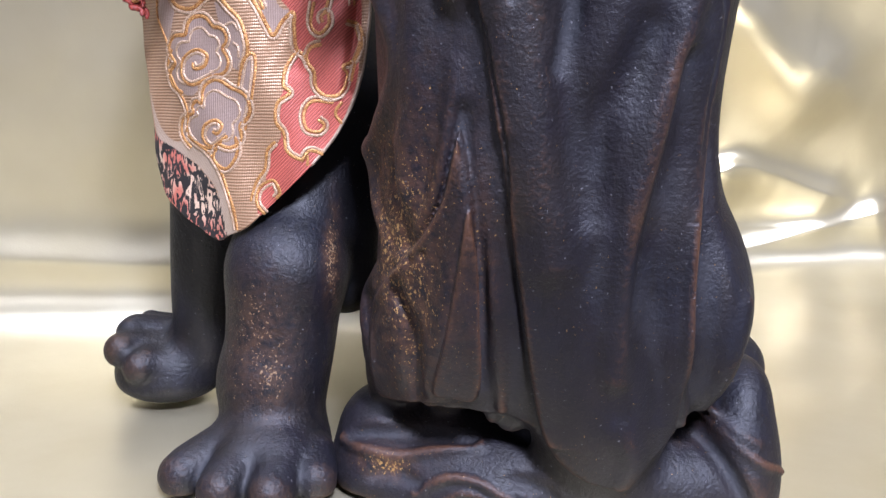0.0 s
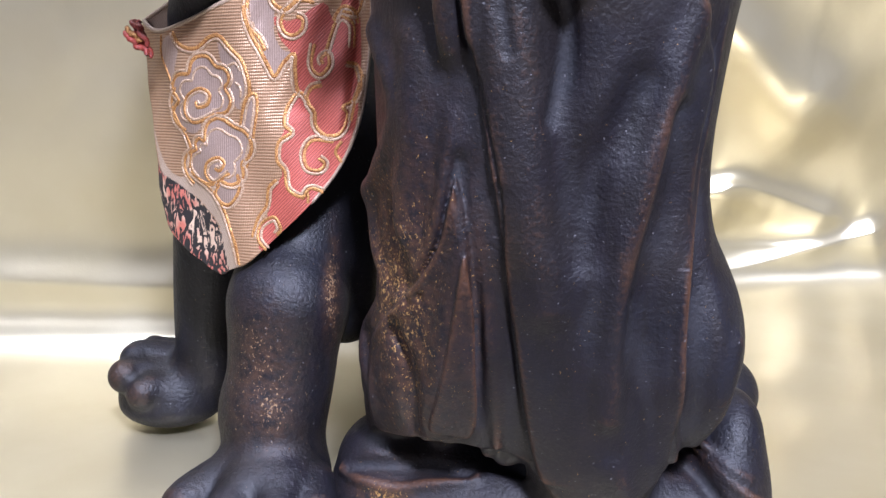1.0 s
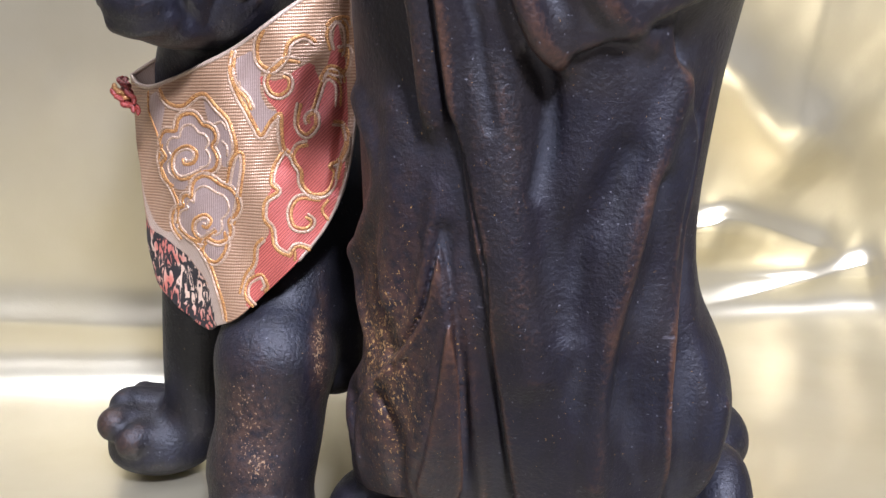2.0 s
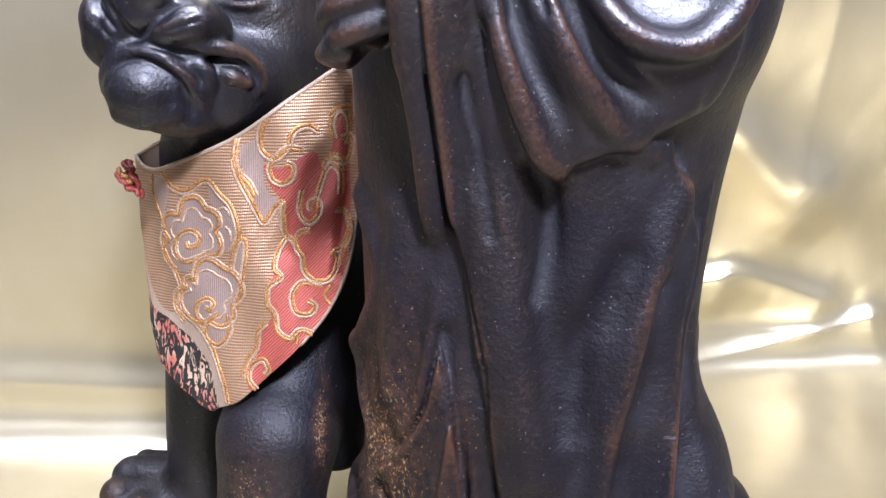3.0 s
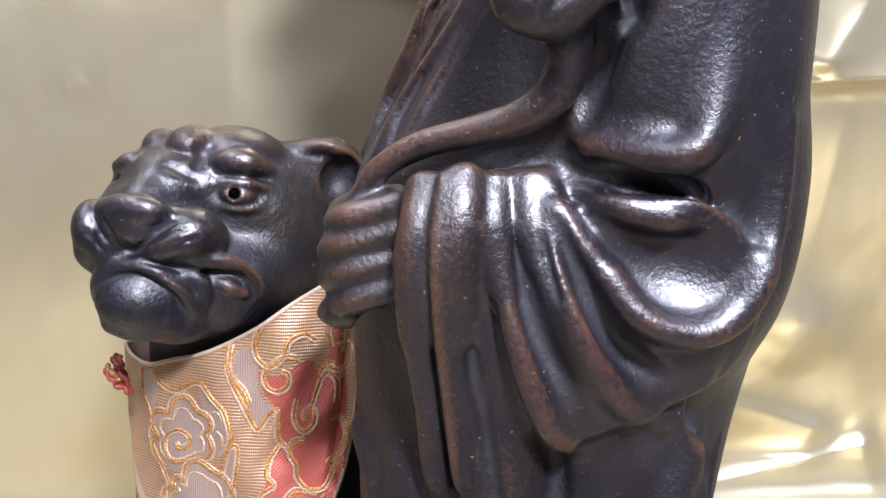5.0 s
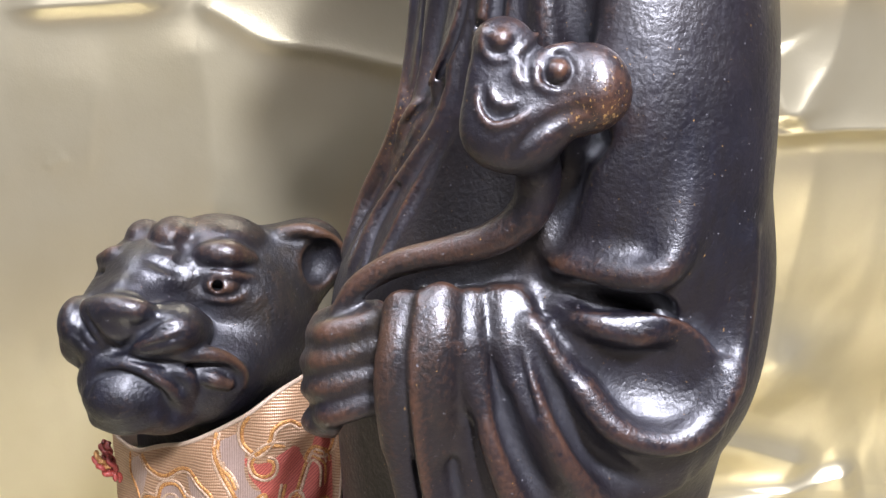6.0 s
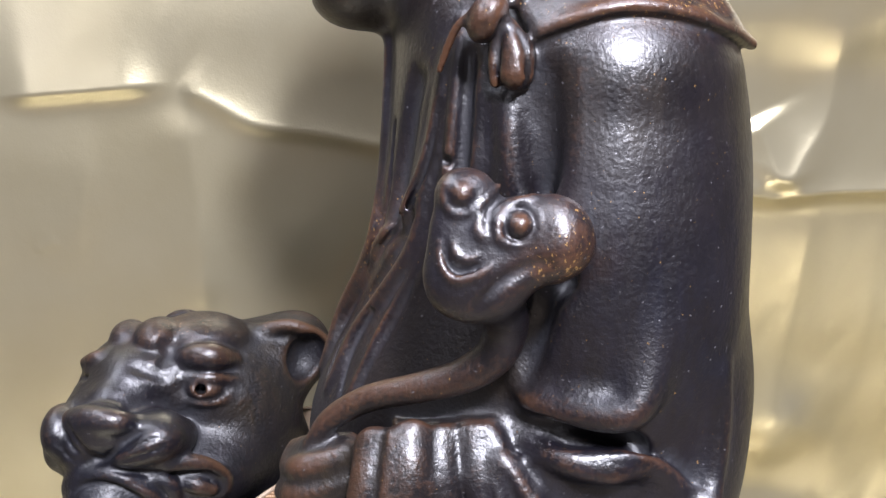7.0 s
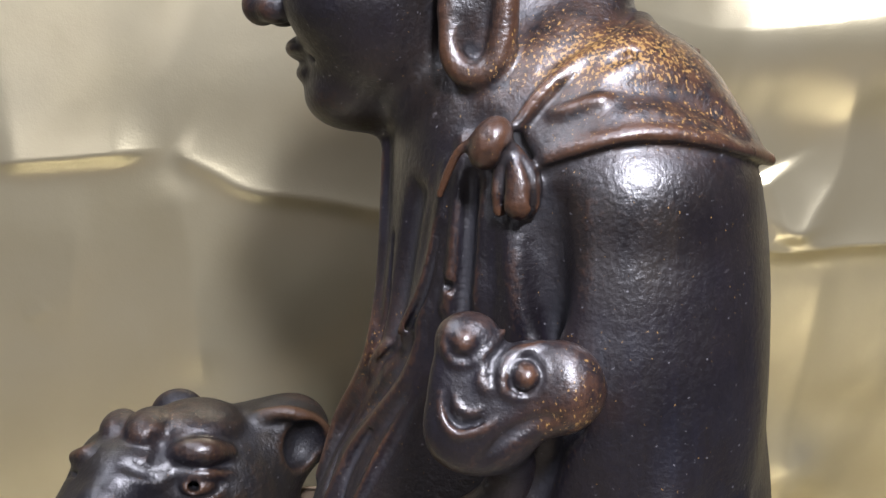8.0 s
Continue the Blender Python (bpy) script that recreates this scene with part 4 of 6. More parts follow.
# cords and folds above the sceptre
man.relief([(0.0315, 0.3710, 0.4878, 0.0018), (0.0280, 0.3669, 0.4571, 0.0020), (0.0247, 0.3674, 0.4339, 0.0018)], 0.003, 0.004)
man.relief([(0.0383, 0.3641, 0.4794, 0.0024), (0.0354, 0.3621, 0.4529, 0.0026), (0.0338, 0.3618, 0.4338, 0.0022)], 0.002, 0.006)
man.relief([(0.0454, 0.3587, 0.4602, 0.0024), (0.0472, 0.3571, 0.4376, 0.0027), (0.0501, 0.3566, 0.4223, 0.0023)], 0.0018, 0.010)
man.relief([(0.0547, 0.3569, 0.4674, 0.0027), (0.0569, 0.3551, 0.4375, 0.0035), (0.0627, 0.3555, 0.4048, 0.0024)], -0.004, 0.012)
man.relief([(0.0323, 0.3658, 0.4759, 0.0014), (0.0310, 0.3649, 0.4531, 0.0016), (0.0295, 0.3645, 0.4338, 0.0014)], -0.0015, 0.006)
man.ellipsoid((0.0246, 0.3660, 0.4418), (0.002, 0.004, 0.002), (0, 0, 0), 0.001, True)
# shoulder cape, its upper band and the collar behind the ear
man.layer([(v[0], v[2]) for v in ((0.0531, 0.3520, 0.4810), (0.0674, 0.3400, 0.4866), (0.0832, 0.3370, 0.4893), (0.1017, 0.3450, 0.4870), (0.1320, 0.3850, 0.4789), (0.1552, 0.4100, 0.4857), (0.1390, 0.4200, 0.5228), (0.1028, 0.4000, 0.5319), (0.0787, 0.3750, 0.5213), (0.0610, 0.3650, 0.5107), (0.0482, 0.3620, 0.4945))], 0.0040, 0.60, 0.0035)
man.relief([(0.0537, 0.3520, 0.4819, 0.0016), (0.0674, 0.3400, 0.4876, 0.0017), (0.0832, 0.3370, 0.4901, 0.0017), (0.1017, 0.3450, 0.4878, 0.0017), (0.1314, 0.3850, 0.4797, 0.0018)], 0.0016, 0.003)
man.relief([(0.0584, 0.3520, 0.4962, 0.0016), (0.0666, 0.3450, 0.4992, 0.0017), (0.0782, 0.3450, 0.5024, 0.0014)], 0.0022, 0.003)
man.relief([(0.0779, 0.3520, 0.5049, 0.0021), (0.0949, 0.3520, 0.5029, 0.0025), (0.1160, 0.3700, 0.4927, 0.0023)], -0.0014, 0.008)
man.stroke([(0.0469, 0.3570, 0.4934, 0.0021), (0.0557, 0.3580, 0.5038, 0.0023), (0.0676, 0.3620, 0.5125, 0.0023), (0.0814, 0.3700, 0.5167, 0.0024), (0.1010, 0.3880, 0.5179, 0.0024), (0.1142, 0.4050, 0.5156, 0.0021)], 0.003)
man.cut_stroke([(0.0488, 0.3500, 0.4926, 0.0007), (0.0581, 0.3500, 0.5024, 0.0009), (0.0696, 0.3530, 0.5105, 0.0009), (0.0829, 0.3600, 0.5135, 0.0007)], 0.003)
man.cut_stroke([(0.0548, 0.3440, 0.4939, 0.0007), (0.0641, 0.3400, 0.4987, 0.0012), (0.0758, 0.3410, 0.5008, 0.0008)], 0.006)
man.stroke([(0.0458, 0.3750, 0.4988, 0.0037), (0.0572, 0.3780, 0.5130, 0.0045), (0.0739, 0.3900, 0.5261, 0.0055), (0.0852, 0.4000, 0.5417, 0.0061)], 0.012)
man.cut_stroke([(0.0457, 0.3620, 0.5093, 0.0005), (0.0538, 0.3630, 0.5177, 0.0007), (0.0641, 0.3680, 0.5289, 0.0007)], 0.005)
man.cut_stroke([(0.0427, 0.3680, 0.5112, 0.0009), (0.0466, 0.3700, 0.5234, 0.0013), (0.0499, 0.3750, 0.5360, 0.0013)], 0.006)
# knot with two hanging ends
man.ellipsoid((0.0383, 0.3520, 0.4884), (0.0062, 0.009, 0.0088), (0, 30, 0), 0.003)
man.stroke([(0.0446, 0.3520, 0.4846, 0.0038), (0.0472, 0.3500, 0.4770, 0.0057), (0.0471, 0.3490, 0.4706, 0.0057)], 0.002)
man.stroke([(0.0421, 0.3530, 0.4838, 0.0021), (0.0409, 0.3520, 0.4753, 0.0026), (0.0411, 0.3520, 0.4680, 0.0024)], 0.0015)
man.stroke([(0.0353, 0.3520, 0.4900, 0.0014), (0.0293, 0.3540, 0.4866, 0.0014), (0.0258, 0.3570, 0.4804, 0.0014), (0.0227, 0.3600, 0.4724, 0.0012)], 0.002)
man.relief([(0.0421, 0.3420, 0.4861, 0.0008), (0.0414, 0.3390, 0.4765, 0.0010), (0.0426, 0.3410, 0.4646, 0.0008)], -0.002, 0.002)
man.relief([(0.0471, 0.3420, 0.4860, 0.0008), (0.0502, 0.3410, 0.4761, 0.0010), (0.0494, 0.3420, 0.4651, 0.0008)], -0.0018, 0.002)
man.cut_stroke([(0.0350, 0.3450, 0.4936, 0.0005), (0.0367, 0.3420, 0.4879, 0.0005), (0.0361, 0.3450, 0.4836, 0.0005)], 0.002)
# head with a plain face, long ear and close cap
man.ellipsoid((0.018, 0.426, 0.565), (0.048, 0.046, 0.050), (0, 0, 0), 0.010)
man.ellipsoid((0.006, 0.426, 0.522), (0.030, 0.038, 0.026), (0, -10, 0), 0.012)
man.ellipsoid((-0.008, 0.426, 0.504), (0.018, 0.022, 0.013), (0, 0, 0), 0.010)
man.ellipsoid((-0.004, 0.408, 0.538), (0.026, 0.026, 0.022), (0, 0, 0), 0.010)
man.ellipsoid((-0.004, 0.444, 0.538), (0.026, 0.026, 0.022), (0, 0, 0), 0.010)
man.stroke([(-0.028, 0.426, 0.565, 0.007), (-0.036, 0.426, 0.548, 0.007), (-0.0405, 0.426, 0.5375, 0.0075)], 0.006)
man.ellipsoid((-0.034, 0.418, 0.5355), (0.007, 0.005, 0.0055), (0, 0, 0), 0.004)
man.ellipsoid((-0.034, 0.434, 0.5355), (0.007, 0.005, 0.0055), (0, 0, 0), 0.004)
man.ellipsoid((-0.025, 0.426, 0.5215), (0.0075, 0.014, 0.0048), (0, 0, 0), 0.003)
man.ellipsoid((-0.0225, 0.426, 0.5125), (0.0065, 0.011, 0.0042), (0, 0, 0), 0.003)
man.cut_stroke([(-0.034, 0.426, 0.5168, 0.0014), (-0.026, 0.412, 0.5172, 0.0014), (-0.018, 0.405, 0.5175, 0.001)], 0.002)
man.cut_stroke([(-0.034, 0.426, 0.5168, 0.0014), (-0.026, 0.440, 0.5172, 0.0014), (-0.018, 0.447, 0.5175, 0.001)], 0.002)
for side in (-1, 1):
    y = 0.426 + side * 0.046
    man.ellipsoid((0.037, y - side * 0.002, 0.545), (0.013, 0.007, 0.034), (0, 6, 0), 0.004)
    man.stroke([(0.028, y, 0.560, 0.003), (0.036, y + side * 0.002, 0.577, 0.0035), (0.046, y + side * 0.002, 0.568, 0.004), (0.046, y + side * 0.004, 0.540, 0.0042), (0.043, y + side * 0.005, 0.515, 0.005), (0.035, y + side * 0.004, 0.509, 0.005), (0.028, y + side * 0.002, 0.515, 0.004), (0.027, y, 0.530, 0.003)], 0.003)
    man.ellipsoid((0.034, y + side * 0.008, 0.548), (0.0055, 0.006, 0.017), (0, 6, 0), 0.004, True)
    man.ellipsoid((-0.024, 0.426 + side * 0.018, 0.560), (0.006, 0.008, 0.004), (0, 0, 0), 0.004, True)
man.floor_cut(0.002)
cast("sage_statue", man, BRONZE, "dark brown patinated bronze statue of a robed sage holding a sceptre", "statue",
     (((0.0778, 0.3700, 0.5122), (0.035, 0.03, 0.014), 0.9), ((0.1124, 0.3900, 0.4971), (0.028, 0.03, 0.016), 0.75), ((0.0635, 0.3700, 0.5161), (0.02, 0.03, 0.02), 0.5),
      ((-0.0124, 0.4400, 0.2037), (0.014, 0.03, 0.03), 0.55), ((-0.0126, 0.4300, 0.2156), (0.014, 0.03, 0.035), 0.5), ((0.0078, 0.4200, 0.1203), (0.010, 0.02, 0.035), 0.55),
      ((-0.0258, 0.4400, 0.0199), (0.012, 0.02, 0.006), 0.8), ((0.1189, 0.4200, 0.0400), (0.010, 0.02, 0.008), 0.6), ((0.0577, 0.3200, 0.4124), (0.012, 0.02, 0.008), 0.55),
      ((-0.0122, 0.4200, 0.1358), (0.024, 0.04, 0.07), 0.62), ((0.0138, 0.4100, 0.1405), (0.008, 0.03, 0.05), 0.55), ((0.0385, 0.3500, 0.4883), (0.008, 0.02, 0.010), 0.2), ((0.0971, 0.3600, 0.4934), (0.034, 0.04, 0.010), 0.5), ((0.0609, 0.3200, 0.4189), (0.008, 0.02, 0.012), 0.45),
      ((0.0020, 0.4200, 0.4038), (0.02, 0.03, 0.03), 0.4)),
     (((0.0600, 0.3600, 0.3250), (0.085, 0.08, 0.075), 0.85), ((0.0619, 0.3600, 0.4616), (0.14, 0.12, 0.105), 1.0), ((-0.0039, 0.3700, 0.3304), (0.06, 0.05, 0.05), 0.75)))

# ---------------------------------------------------------------- the tiger
tiger = Clay((-0.215, 0.405, -0.004), (0.215, 0.66, 0.375), 0.00105)
tiger.stroke([(-0.0893, 0.5450, 0.1851, 0.0483), (0.0053, 0.5700, 0.1573, 0.0501), (0.1077, 0.5800, 0.1324, 0.0451)], 0.02)
tiger.stroke([(-0.0902, 0.5200, 0.2960, 0.0292), (-0.1031, 0.5380, 0.2233, 0.0389), (-0.0988, 0.5450, 0.1569, 0.0473)], 0.02)
tiger.stroke([(-0.0699, 0.5400, 0.2792, 0.0212), (-0.0649, 0.5500, 0.2213, 0.0283), (-0.0616, 0.5500, 0.1626, 0.0357)], 0.02)
tiger.ellipsoid((-0.0565, 0.5450, 0.1015), (0.028, 0.03, 0.034), (0, 0, 0), 0.012)
tiger.stroke([(-0.1130, 0.5050, 0.2689, 0.0208), (-0.1225, 0.5250, 0.2443, 0.0231), (-0.1201, 0.5450, 0.2084, 0.0255)], 0.015)
tiger.stroke([(-0.0537, 0.5250, 0.1404, 0.0130), (-0.0514, 0.5200, 0.1068, 0.0131), (-0.0504, 0.5180, 0.0865, 0.0119)], 0.012)
tiger.stroke([(-0.0540, 0.5300, 0.1491, 0.0247), (-0.0577, 0.5220, 0.1127, 0.0219), (-0.0576, 0.5220, 0.0904, 0.0176)], 0.012)
# fore legs and paws
tiger.stroke([(-0.0695, 0.5350, 0.1734, 0.0331), (-0.0786, 0.5060, 0.1220, 0.0297), (-0.0798, 0.4900, 0.1012, 0.0294)], 0.010)
tiger.stroke([(-0.0815, 0.4880, 0.1016, 0.0304), (-0.0846, 0.4850, 0.0660, 0.0285), (-0.0893, 0.4820, 0.0423, 0.0289), (-0.0877, 0.4820, 0.0234, 0.0247), (-0.0886, 0.4800, 0.0052, 0.0235), (-0.0904, 0.4760, -0.0155, 0.0255)], 0.008)
tiger.ellipsoid((-0.0880, 0.4660, 0.0130), (0.0310, 0.0330, 0.0230), (0, 0, 0), 0.010)
tiger.stroke([(-0.1050, 0.4660, 0.0160, 0.0150), (-0.1230, 0.4500, 0.0110, 0.0130), (-0.1285, 0.4440, 0.0090, 0.0118)], 0.005)
tiger.stroke([(-0.0960, 0.4520, 0.0150, 0.0145), (-0.1040, 0.4350, 0.0095, 0.0128), (-0.1065, 0.4290, 0.0080, 0.0115)], 0.004)
tiger.stroke([(-0.0790, 0.4490, 0.0145, 0.0140), (-0.0815, 0.4320, 0.0090, 0.0122), (-0.0820, 0.4260, 0.0078, 0.0112)], 0.004)
tiger.stroke([(-0.0650, 0.4560, 0.0130, 0.0120), (-0.0625, 0.4400, 0.0085, 0.0108)], 0.004)
# far leg and paw
tiger.stroke([(-0.1324, 0.5600, 0.1452, 0.0253), (-0.1414, 0.5700, 0.0834, 0.0223), (-0.1440, 0.5760, 0.0411, 0.0220)], 0.012)
tiger.ellipsoid((-0.1691, 0.5780, 0.0223), (0.034, 0.030, 0.0215), (0, 0, 0), 0.01)
tiger.ellipsoid((-0.1708, 0.5760, 0.0141), (0.031, 0.030, 0.0130), (0, 0, 0), 0.008)
tiger.stroke([(-0.1687, 0.5850, 0.0319, 0.0170), (-0.1873, 0.5780, 0.0415, 0.0114), (-0.1909, 0.5740, 0.0419, 0.0104)], 0.004)
tiger.stroke([(-0.1729, 0.5740, 0.0274, 0.0150), (-0.1896, 0.5640, 0.0350, 0.0118), (-0.1934, 0.5590, 0.0359, 0.0107)], 0.0035)
tiger.stroke([(-0.1659, 0.5660, 0.0209, 0.0145), (-0.1774, 0.5560, 0.0276, 0.0117), (-0.1809, 0.5520, 0.0276, 0.0106)], 0.0035)
tiger.stroke([(-0.1715, 0.5960, 0.0345, 0.0146), (-0.1850, 0.5920, 0.0432, 0.0083)], 0.004)
# hind paw and haunch behind the figure
tiger.ellipsoid((0.1735, 0.5850, 0.0218), (0.025, 0.04, 0.0225), (0, 0, 0), 0.010)
tiger.ellipsoid((0.1849, 0.5750, 0.0197), (0.0125, 0.02, 0.017), (0, 0, 0), 0.006)
tiger.stroke([(0.1220, 0.6000, 0.1295, 0.0432), (0.1416, 0.6100, 0.0577, 0.0301), (0.1561, 0.6000, 0.0149, 0.0209)], 0.02)
# skull, cheeks, jaw
tiger.ellipsoid((-0.1018, 0.5220, 0.3259), (0.040, 0.042, 0.0275), (0, 8, 0), 0.010)
tiger.ellipsoid((-0.1244, 0.5050, 0.3327), (0.028, 0.035, 0.020), (0, 0, 0), 0.010)
tiger.ellipsoid((-0.0814, 0.5190, 0.3049), (0.027, 0.03, 0.033), (0, 0, 0), 0.022)
tiger.ellipsoid((-0.1022, 0.4950, 0.2875), (0.036, 0.034, 0.024), (0, 0, 0), 0.010)
tiger.ellipsoid((-0.1424, 0.4900, 0.3104), (0.017, 0.028, 0.024), (0, 0, 0), 0.010)
# muzzle: broad bridge, nose, pads
tiger.ellipsoid((-0.1317, 0.4780, 0.3114), (0.025, 0.026, 0.020), (0, 0, 0), 0.008)
tiger.stroke([(-0.1303, 0.4710, 0.3263, 0.0098), (-0.1248, 0.4870, 0.3304, 0.0099), (-0.1218, 0.5050, 0.3333, 0.0094)], 0.008)
tiger.ellipsoid((-0.1089, 0.4970, 0.3247), (0.014, 0.012, 0.011), (0, 0, 0), 0.01)
tiger.ellipsoid((-0.1308, 0.4550, 0.3200), (0.0140, 0.0115, 0.0115), (0, 8, 0), 0.004)
tiger.stroke([(-0.1432, 0.4540, 0.3254, 0.0040), (-0.1313, 0.4470, 0.3273, 0.0051), (-0.1207, 0.4460, 0.3259, 0.0053), (-0.1149, 0.4530, 0.3230, 0.0037)], 0.006)
tiger.ellipsoid((-0.1526, 0.4660, 0.3152), (0.0088, 0.0135, 0.0130), (0, 0, 0), 0.003)
tiger.ellipsoid((-0.1551, 0.4680, 0.3053), (0.0066, 0.0100, 0.0085), (0, 0, 0), 0.003)
tiger.ellipsoid((-0.1434, 0.4600, 0.3088), (0.0080, 0.0100, 0.0105), (0, 20, 0), 0.005)
tiger.ellipsoid((-0.1149, 0.4570, 0.3116), (0.0155, 0.0145, 0.0100), (0, -10, 0), 0.003)
tiger.ellipsoid((-0.1061, 0.4590, 0.3153), (0.0130, 0.0155, 0.0112), (0, 10, 0), 0.006)
tiger.ellipsoid((-0.0997, 0.4670, 0.3110), (0.0080, 0.0130, 0.0085), (0, 20, 0), 0.004)
tiger.relief([(-0.1437, 0.4480, 0.3238, 0.0012), (-0.1369, 0.4480, 0.3150, 0.0015), (-0.1301, 0.4480, 0.3059, 0.0015)], -0.0035, 0.003)
tiger.relief([(-0.1104, 0.4450, 0.3217, 0.0012), (-0.1200, 0.4460, 0.3146, 0.0015), (-0.1286, 0.4480, 0.3059, 0.0015)], -0.0035, 0.003)
# brows and the lumps of the forehead
tiger.ellipsoid((-0.0951, 0.5110, 0.3488), (0.0215, 0.0225, 0.0114), (0, 6, 0), 0.006)
tiger.ellipsoid((-0.1154, 0.5000, 0.3507), (0.0118, 0.0160, 0.0100), (0, 0, 0), 0.0025)
tiger.ellipsoid((-0.1313, 0.5050, 0.3496), (0.0092, 0.0135, 0.0090), (0, -15, 0), 0.0025)
tiger.stroke([(-0.1485, 0.4920, 0.3410, 0.0032), (-0.1413, 0.4870, 0.3441, 0.0040), (-0.1349, 0.4940, 0.3452, 0.0030)], 0.003)
tiger.stroke([(-0.1052, 0.4900, 0.3405, 0.0035), (-0.0963, 0.4860, 0.3439, 0.0059), (-0.0864, 0.4860, 0.3439, 0.0066), (-0.0790, 0.4940, 0.3400, 0.0043)], 0.003)
tiger.relief([(-0.1202, 0.4900, 0.3438, 0.0013), (-0.1150, 0.4900, 0.3408, 0.0013), (-0.1064, 0.4880, 0.3374, 0.0013)], -0.0012, 0.005)
tiger.relief([(-0.1089, 0.5000, 0.3514, 0.0011), (-0.1067, 0.4950, 0.3472, 0.0014), (-0.1082, 0.4920, 0.3427, 0.0011)], -0.001, 0.004)
# eye under the brow, with a bored pupil
tiger.ellipsoid((-0.0894, 0.4740, 0.3300), (0.0135, 0.0068, 0.0060), (0, 4, 0), 0.005, True)
tiger.ellipsoid((-0.0913, 0.4865, 0.3291), (0.0100, 0.0098, 0.0056), (0, 6, 0), 0.001)
tiger.stroke([(-0.1044, 0.4860, 0.3322, 0.0013), (-0.0967, 0.4820, 0.3346, 0.0021), (-0.0857, 0.4820, 0.3346, 0.0024), (-0.0771, 0.4900, 0.3311, 0.0016)], 0.003)
tiger.stroke([(-0.1030, 0.4840, 0.3276, 0.0011), (-0.0938, 0.4800, 0.3231, 0.0013), (-0.0837, 0.4820, 0.3232, 0.0016), (-0.0771, 0.4900, 0.3269, 0.0011)], 0.003)
tiger.stroke([(-0.0992, 0.4880, 0.3169, 0.0016), (-0.0889, 0.4870, 0.3162, 0.0021), (-0.0762, 0.4910, 0.3210, 0.0019)], 0.006)
tiger.cut_stroke([(-0.0892, 0.4680, 0.3305, 0.0023), (-0.0928, 0.4860, 0.3296, 0.0027)], 0.001, 1)
tiger.ellipsoid((-0.0791, 0.5140, 0.3097), (0.0120, 0.0185, 0.0160), (0, 0, 0), 0.012)
# far eye
tiger.cut_stroke([(-0.1521, 0.4900, 0.3336, 0.0013), (-0.1442, 0.4820, 0.3356, 0.0013)], 0.003, 1)
# mouth: turned-down lips round the chin, folded corner
tiger.stroke([(-0.1470, 0.4720, 0.3001, 0.0105), (-0.1289, 0.4690, 0.2972, 0.0120), (-0.1124, 0.4740, 0.2905, 0.0120)], 0.006)
tiger.ellipsoid((-0.1059, 0.4870, 0.2803), (0.026, 0.020, 0.018), (0, 20, 0), 0.008)
tiger.ellipsoid((-0.1346, 0.4715, 0.2887), (0.0185, 0.0185, 0.0120), (0, 15, 0), 0.003)
tiger.ellipsoid((-0.1199, 0.4670, 0.2850), (0.0125, 0.0165, 0.0115), (0, 30, 0), 0.004)
tiger.ellipsoid((-0.1319, 0.4620, 0.2839), (0.0192, 0.0190, 0.0168), (0, 12, 0), 0.004)
tiger.ellipsoid((-0.1236, 0.4720, 0.2736), (0.0220, 0.0180, 0.0120), (0, 15, 0), 0.006)
tiger.stroke([(-0.1432, 0.4580, 0.2722, 0.0035), (-0.1305, 0.4550, 0.2702, 0.0037), (-0.1180, 0.4560, 0.2744, 0.0032)], 0.006)
tiger.stroke([(-0.1199, 0.4590, 0.3040, 0.0038), (-0.1064, 0.4550, 0.3037, 0.0045), (-0.0941, 0.4580, 0.3027, 0.0040), (-0.0845, 0.4630, 0.2988, 0.0028), (-0.0793, 0.4680, 0.2916, 0.0023), (-0.0808, 0.4700, 0.2840, 0.0021), (-0.0867, 0.4710, 0.2800, 0.0015)], 0.003)
tiger.stroke([(-0.1142, 0.4580, 0.2977, 0.0032), (-0.1045, 0.4570, 0.2945, 0.0042), (-0.1013, 0.4600, 0.2865, 0.0035), (-0.1059, 0.4640, 0.2785, 0.0025)], 0.003)
tiger.stroke([(-0.1519, 0.4660, 0.2828, 0.0018), (-0.1488, 0.4600, 0.2920, 0.0025), (-0.1411, 0.4540, 0.2980, 0.0030), (-0.1306, 0.4500, 0.3007, 0.0032), (-0.1205, 0.4490, 0.2986, 0.0032), (-0.1125, 0.4510, 0.2926, 0.0032), (-0.1075, 0.4560, 0.2844, 0.0027), (-0.1060, 0.4620, 0.2773, 0.0018)], 0.0060)
tiger.relief([(-0.1453, 0.4550, 0.2872, 0.0010), (-0.1409, 0.4500, 0.2940, 0.0010), (-0.1307, 0.4460, 0.2975, 0.0010), (-0.1205, 0.4460, 0.2950, 0.0010), (-0.1131, 0.4490, 0.2883, 0.0010), (-0.1108, 0.4550, 0.2804, 0.0010)], -0.0012, 0.002)
tiger.relief([(-0.1141, 0.4500, 0.2976, 0.0010), (-0.1068, 0.4500, 0.2923, 0.0012), (-0.1032, 0.4550, 0.2846, 0.0010)], -0.003, 0.002)
tiger.stroke([(-0.1056, 0.4640, 0.2961, 0.0033), (-0.0943, 0.4645, 0.2956, 0.0035), (-0.0863, 0.4670, 0.2926, 0.0031)], 0.004)
tiger.stroke([(-0.1026, 0.4640, 0.2931, 0.0025), (-0.0925, 0.4620, 0.2900, 0.0040), (-0.0855, 0.4650, 0.2864, 0.0030)], 0.002)
tiger.relief([(-0.1006, 0.4600, 0.2967, 0.0010), (-0.0895, 0.4600, 0.2960, 0.0010), (-0.0831, 0.4660, 0.2902, 0.0010)], -0.0008, 0.002)
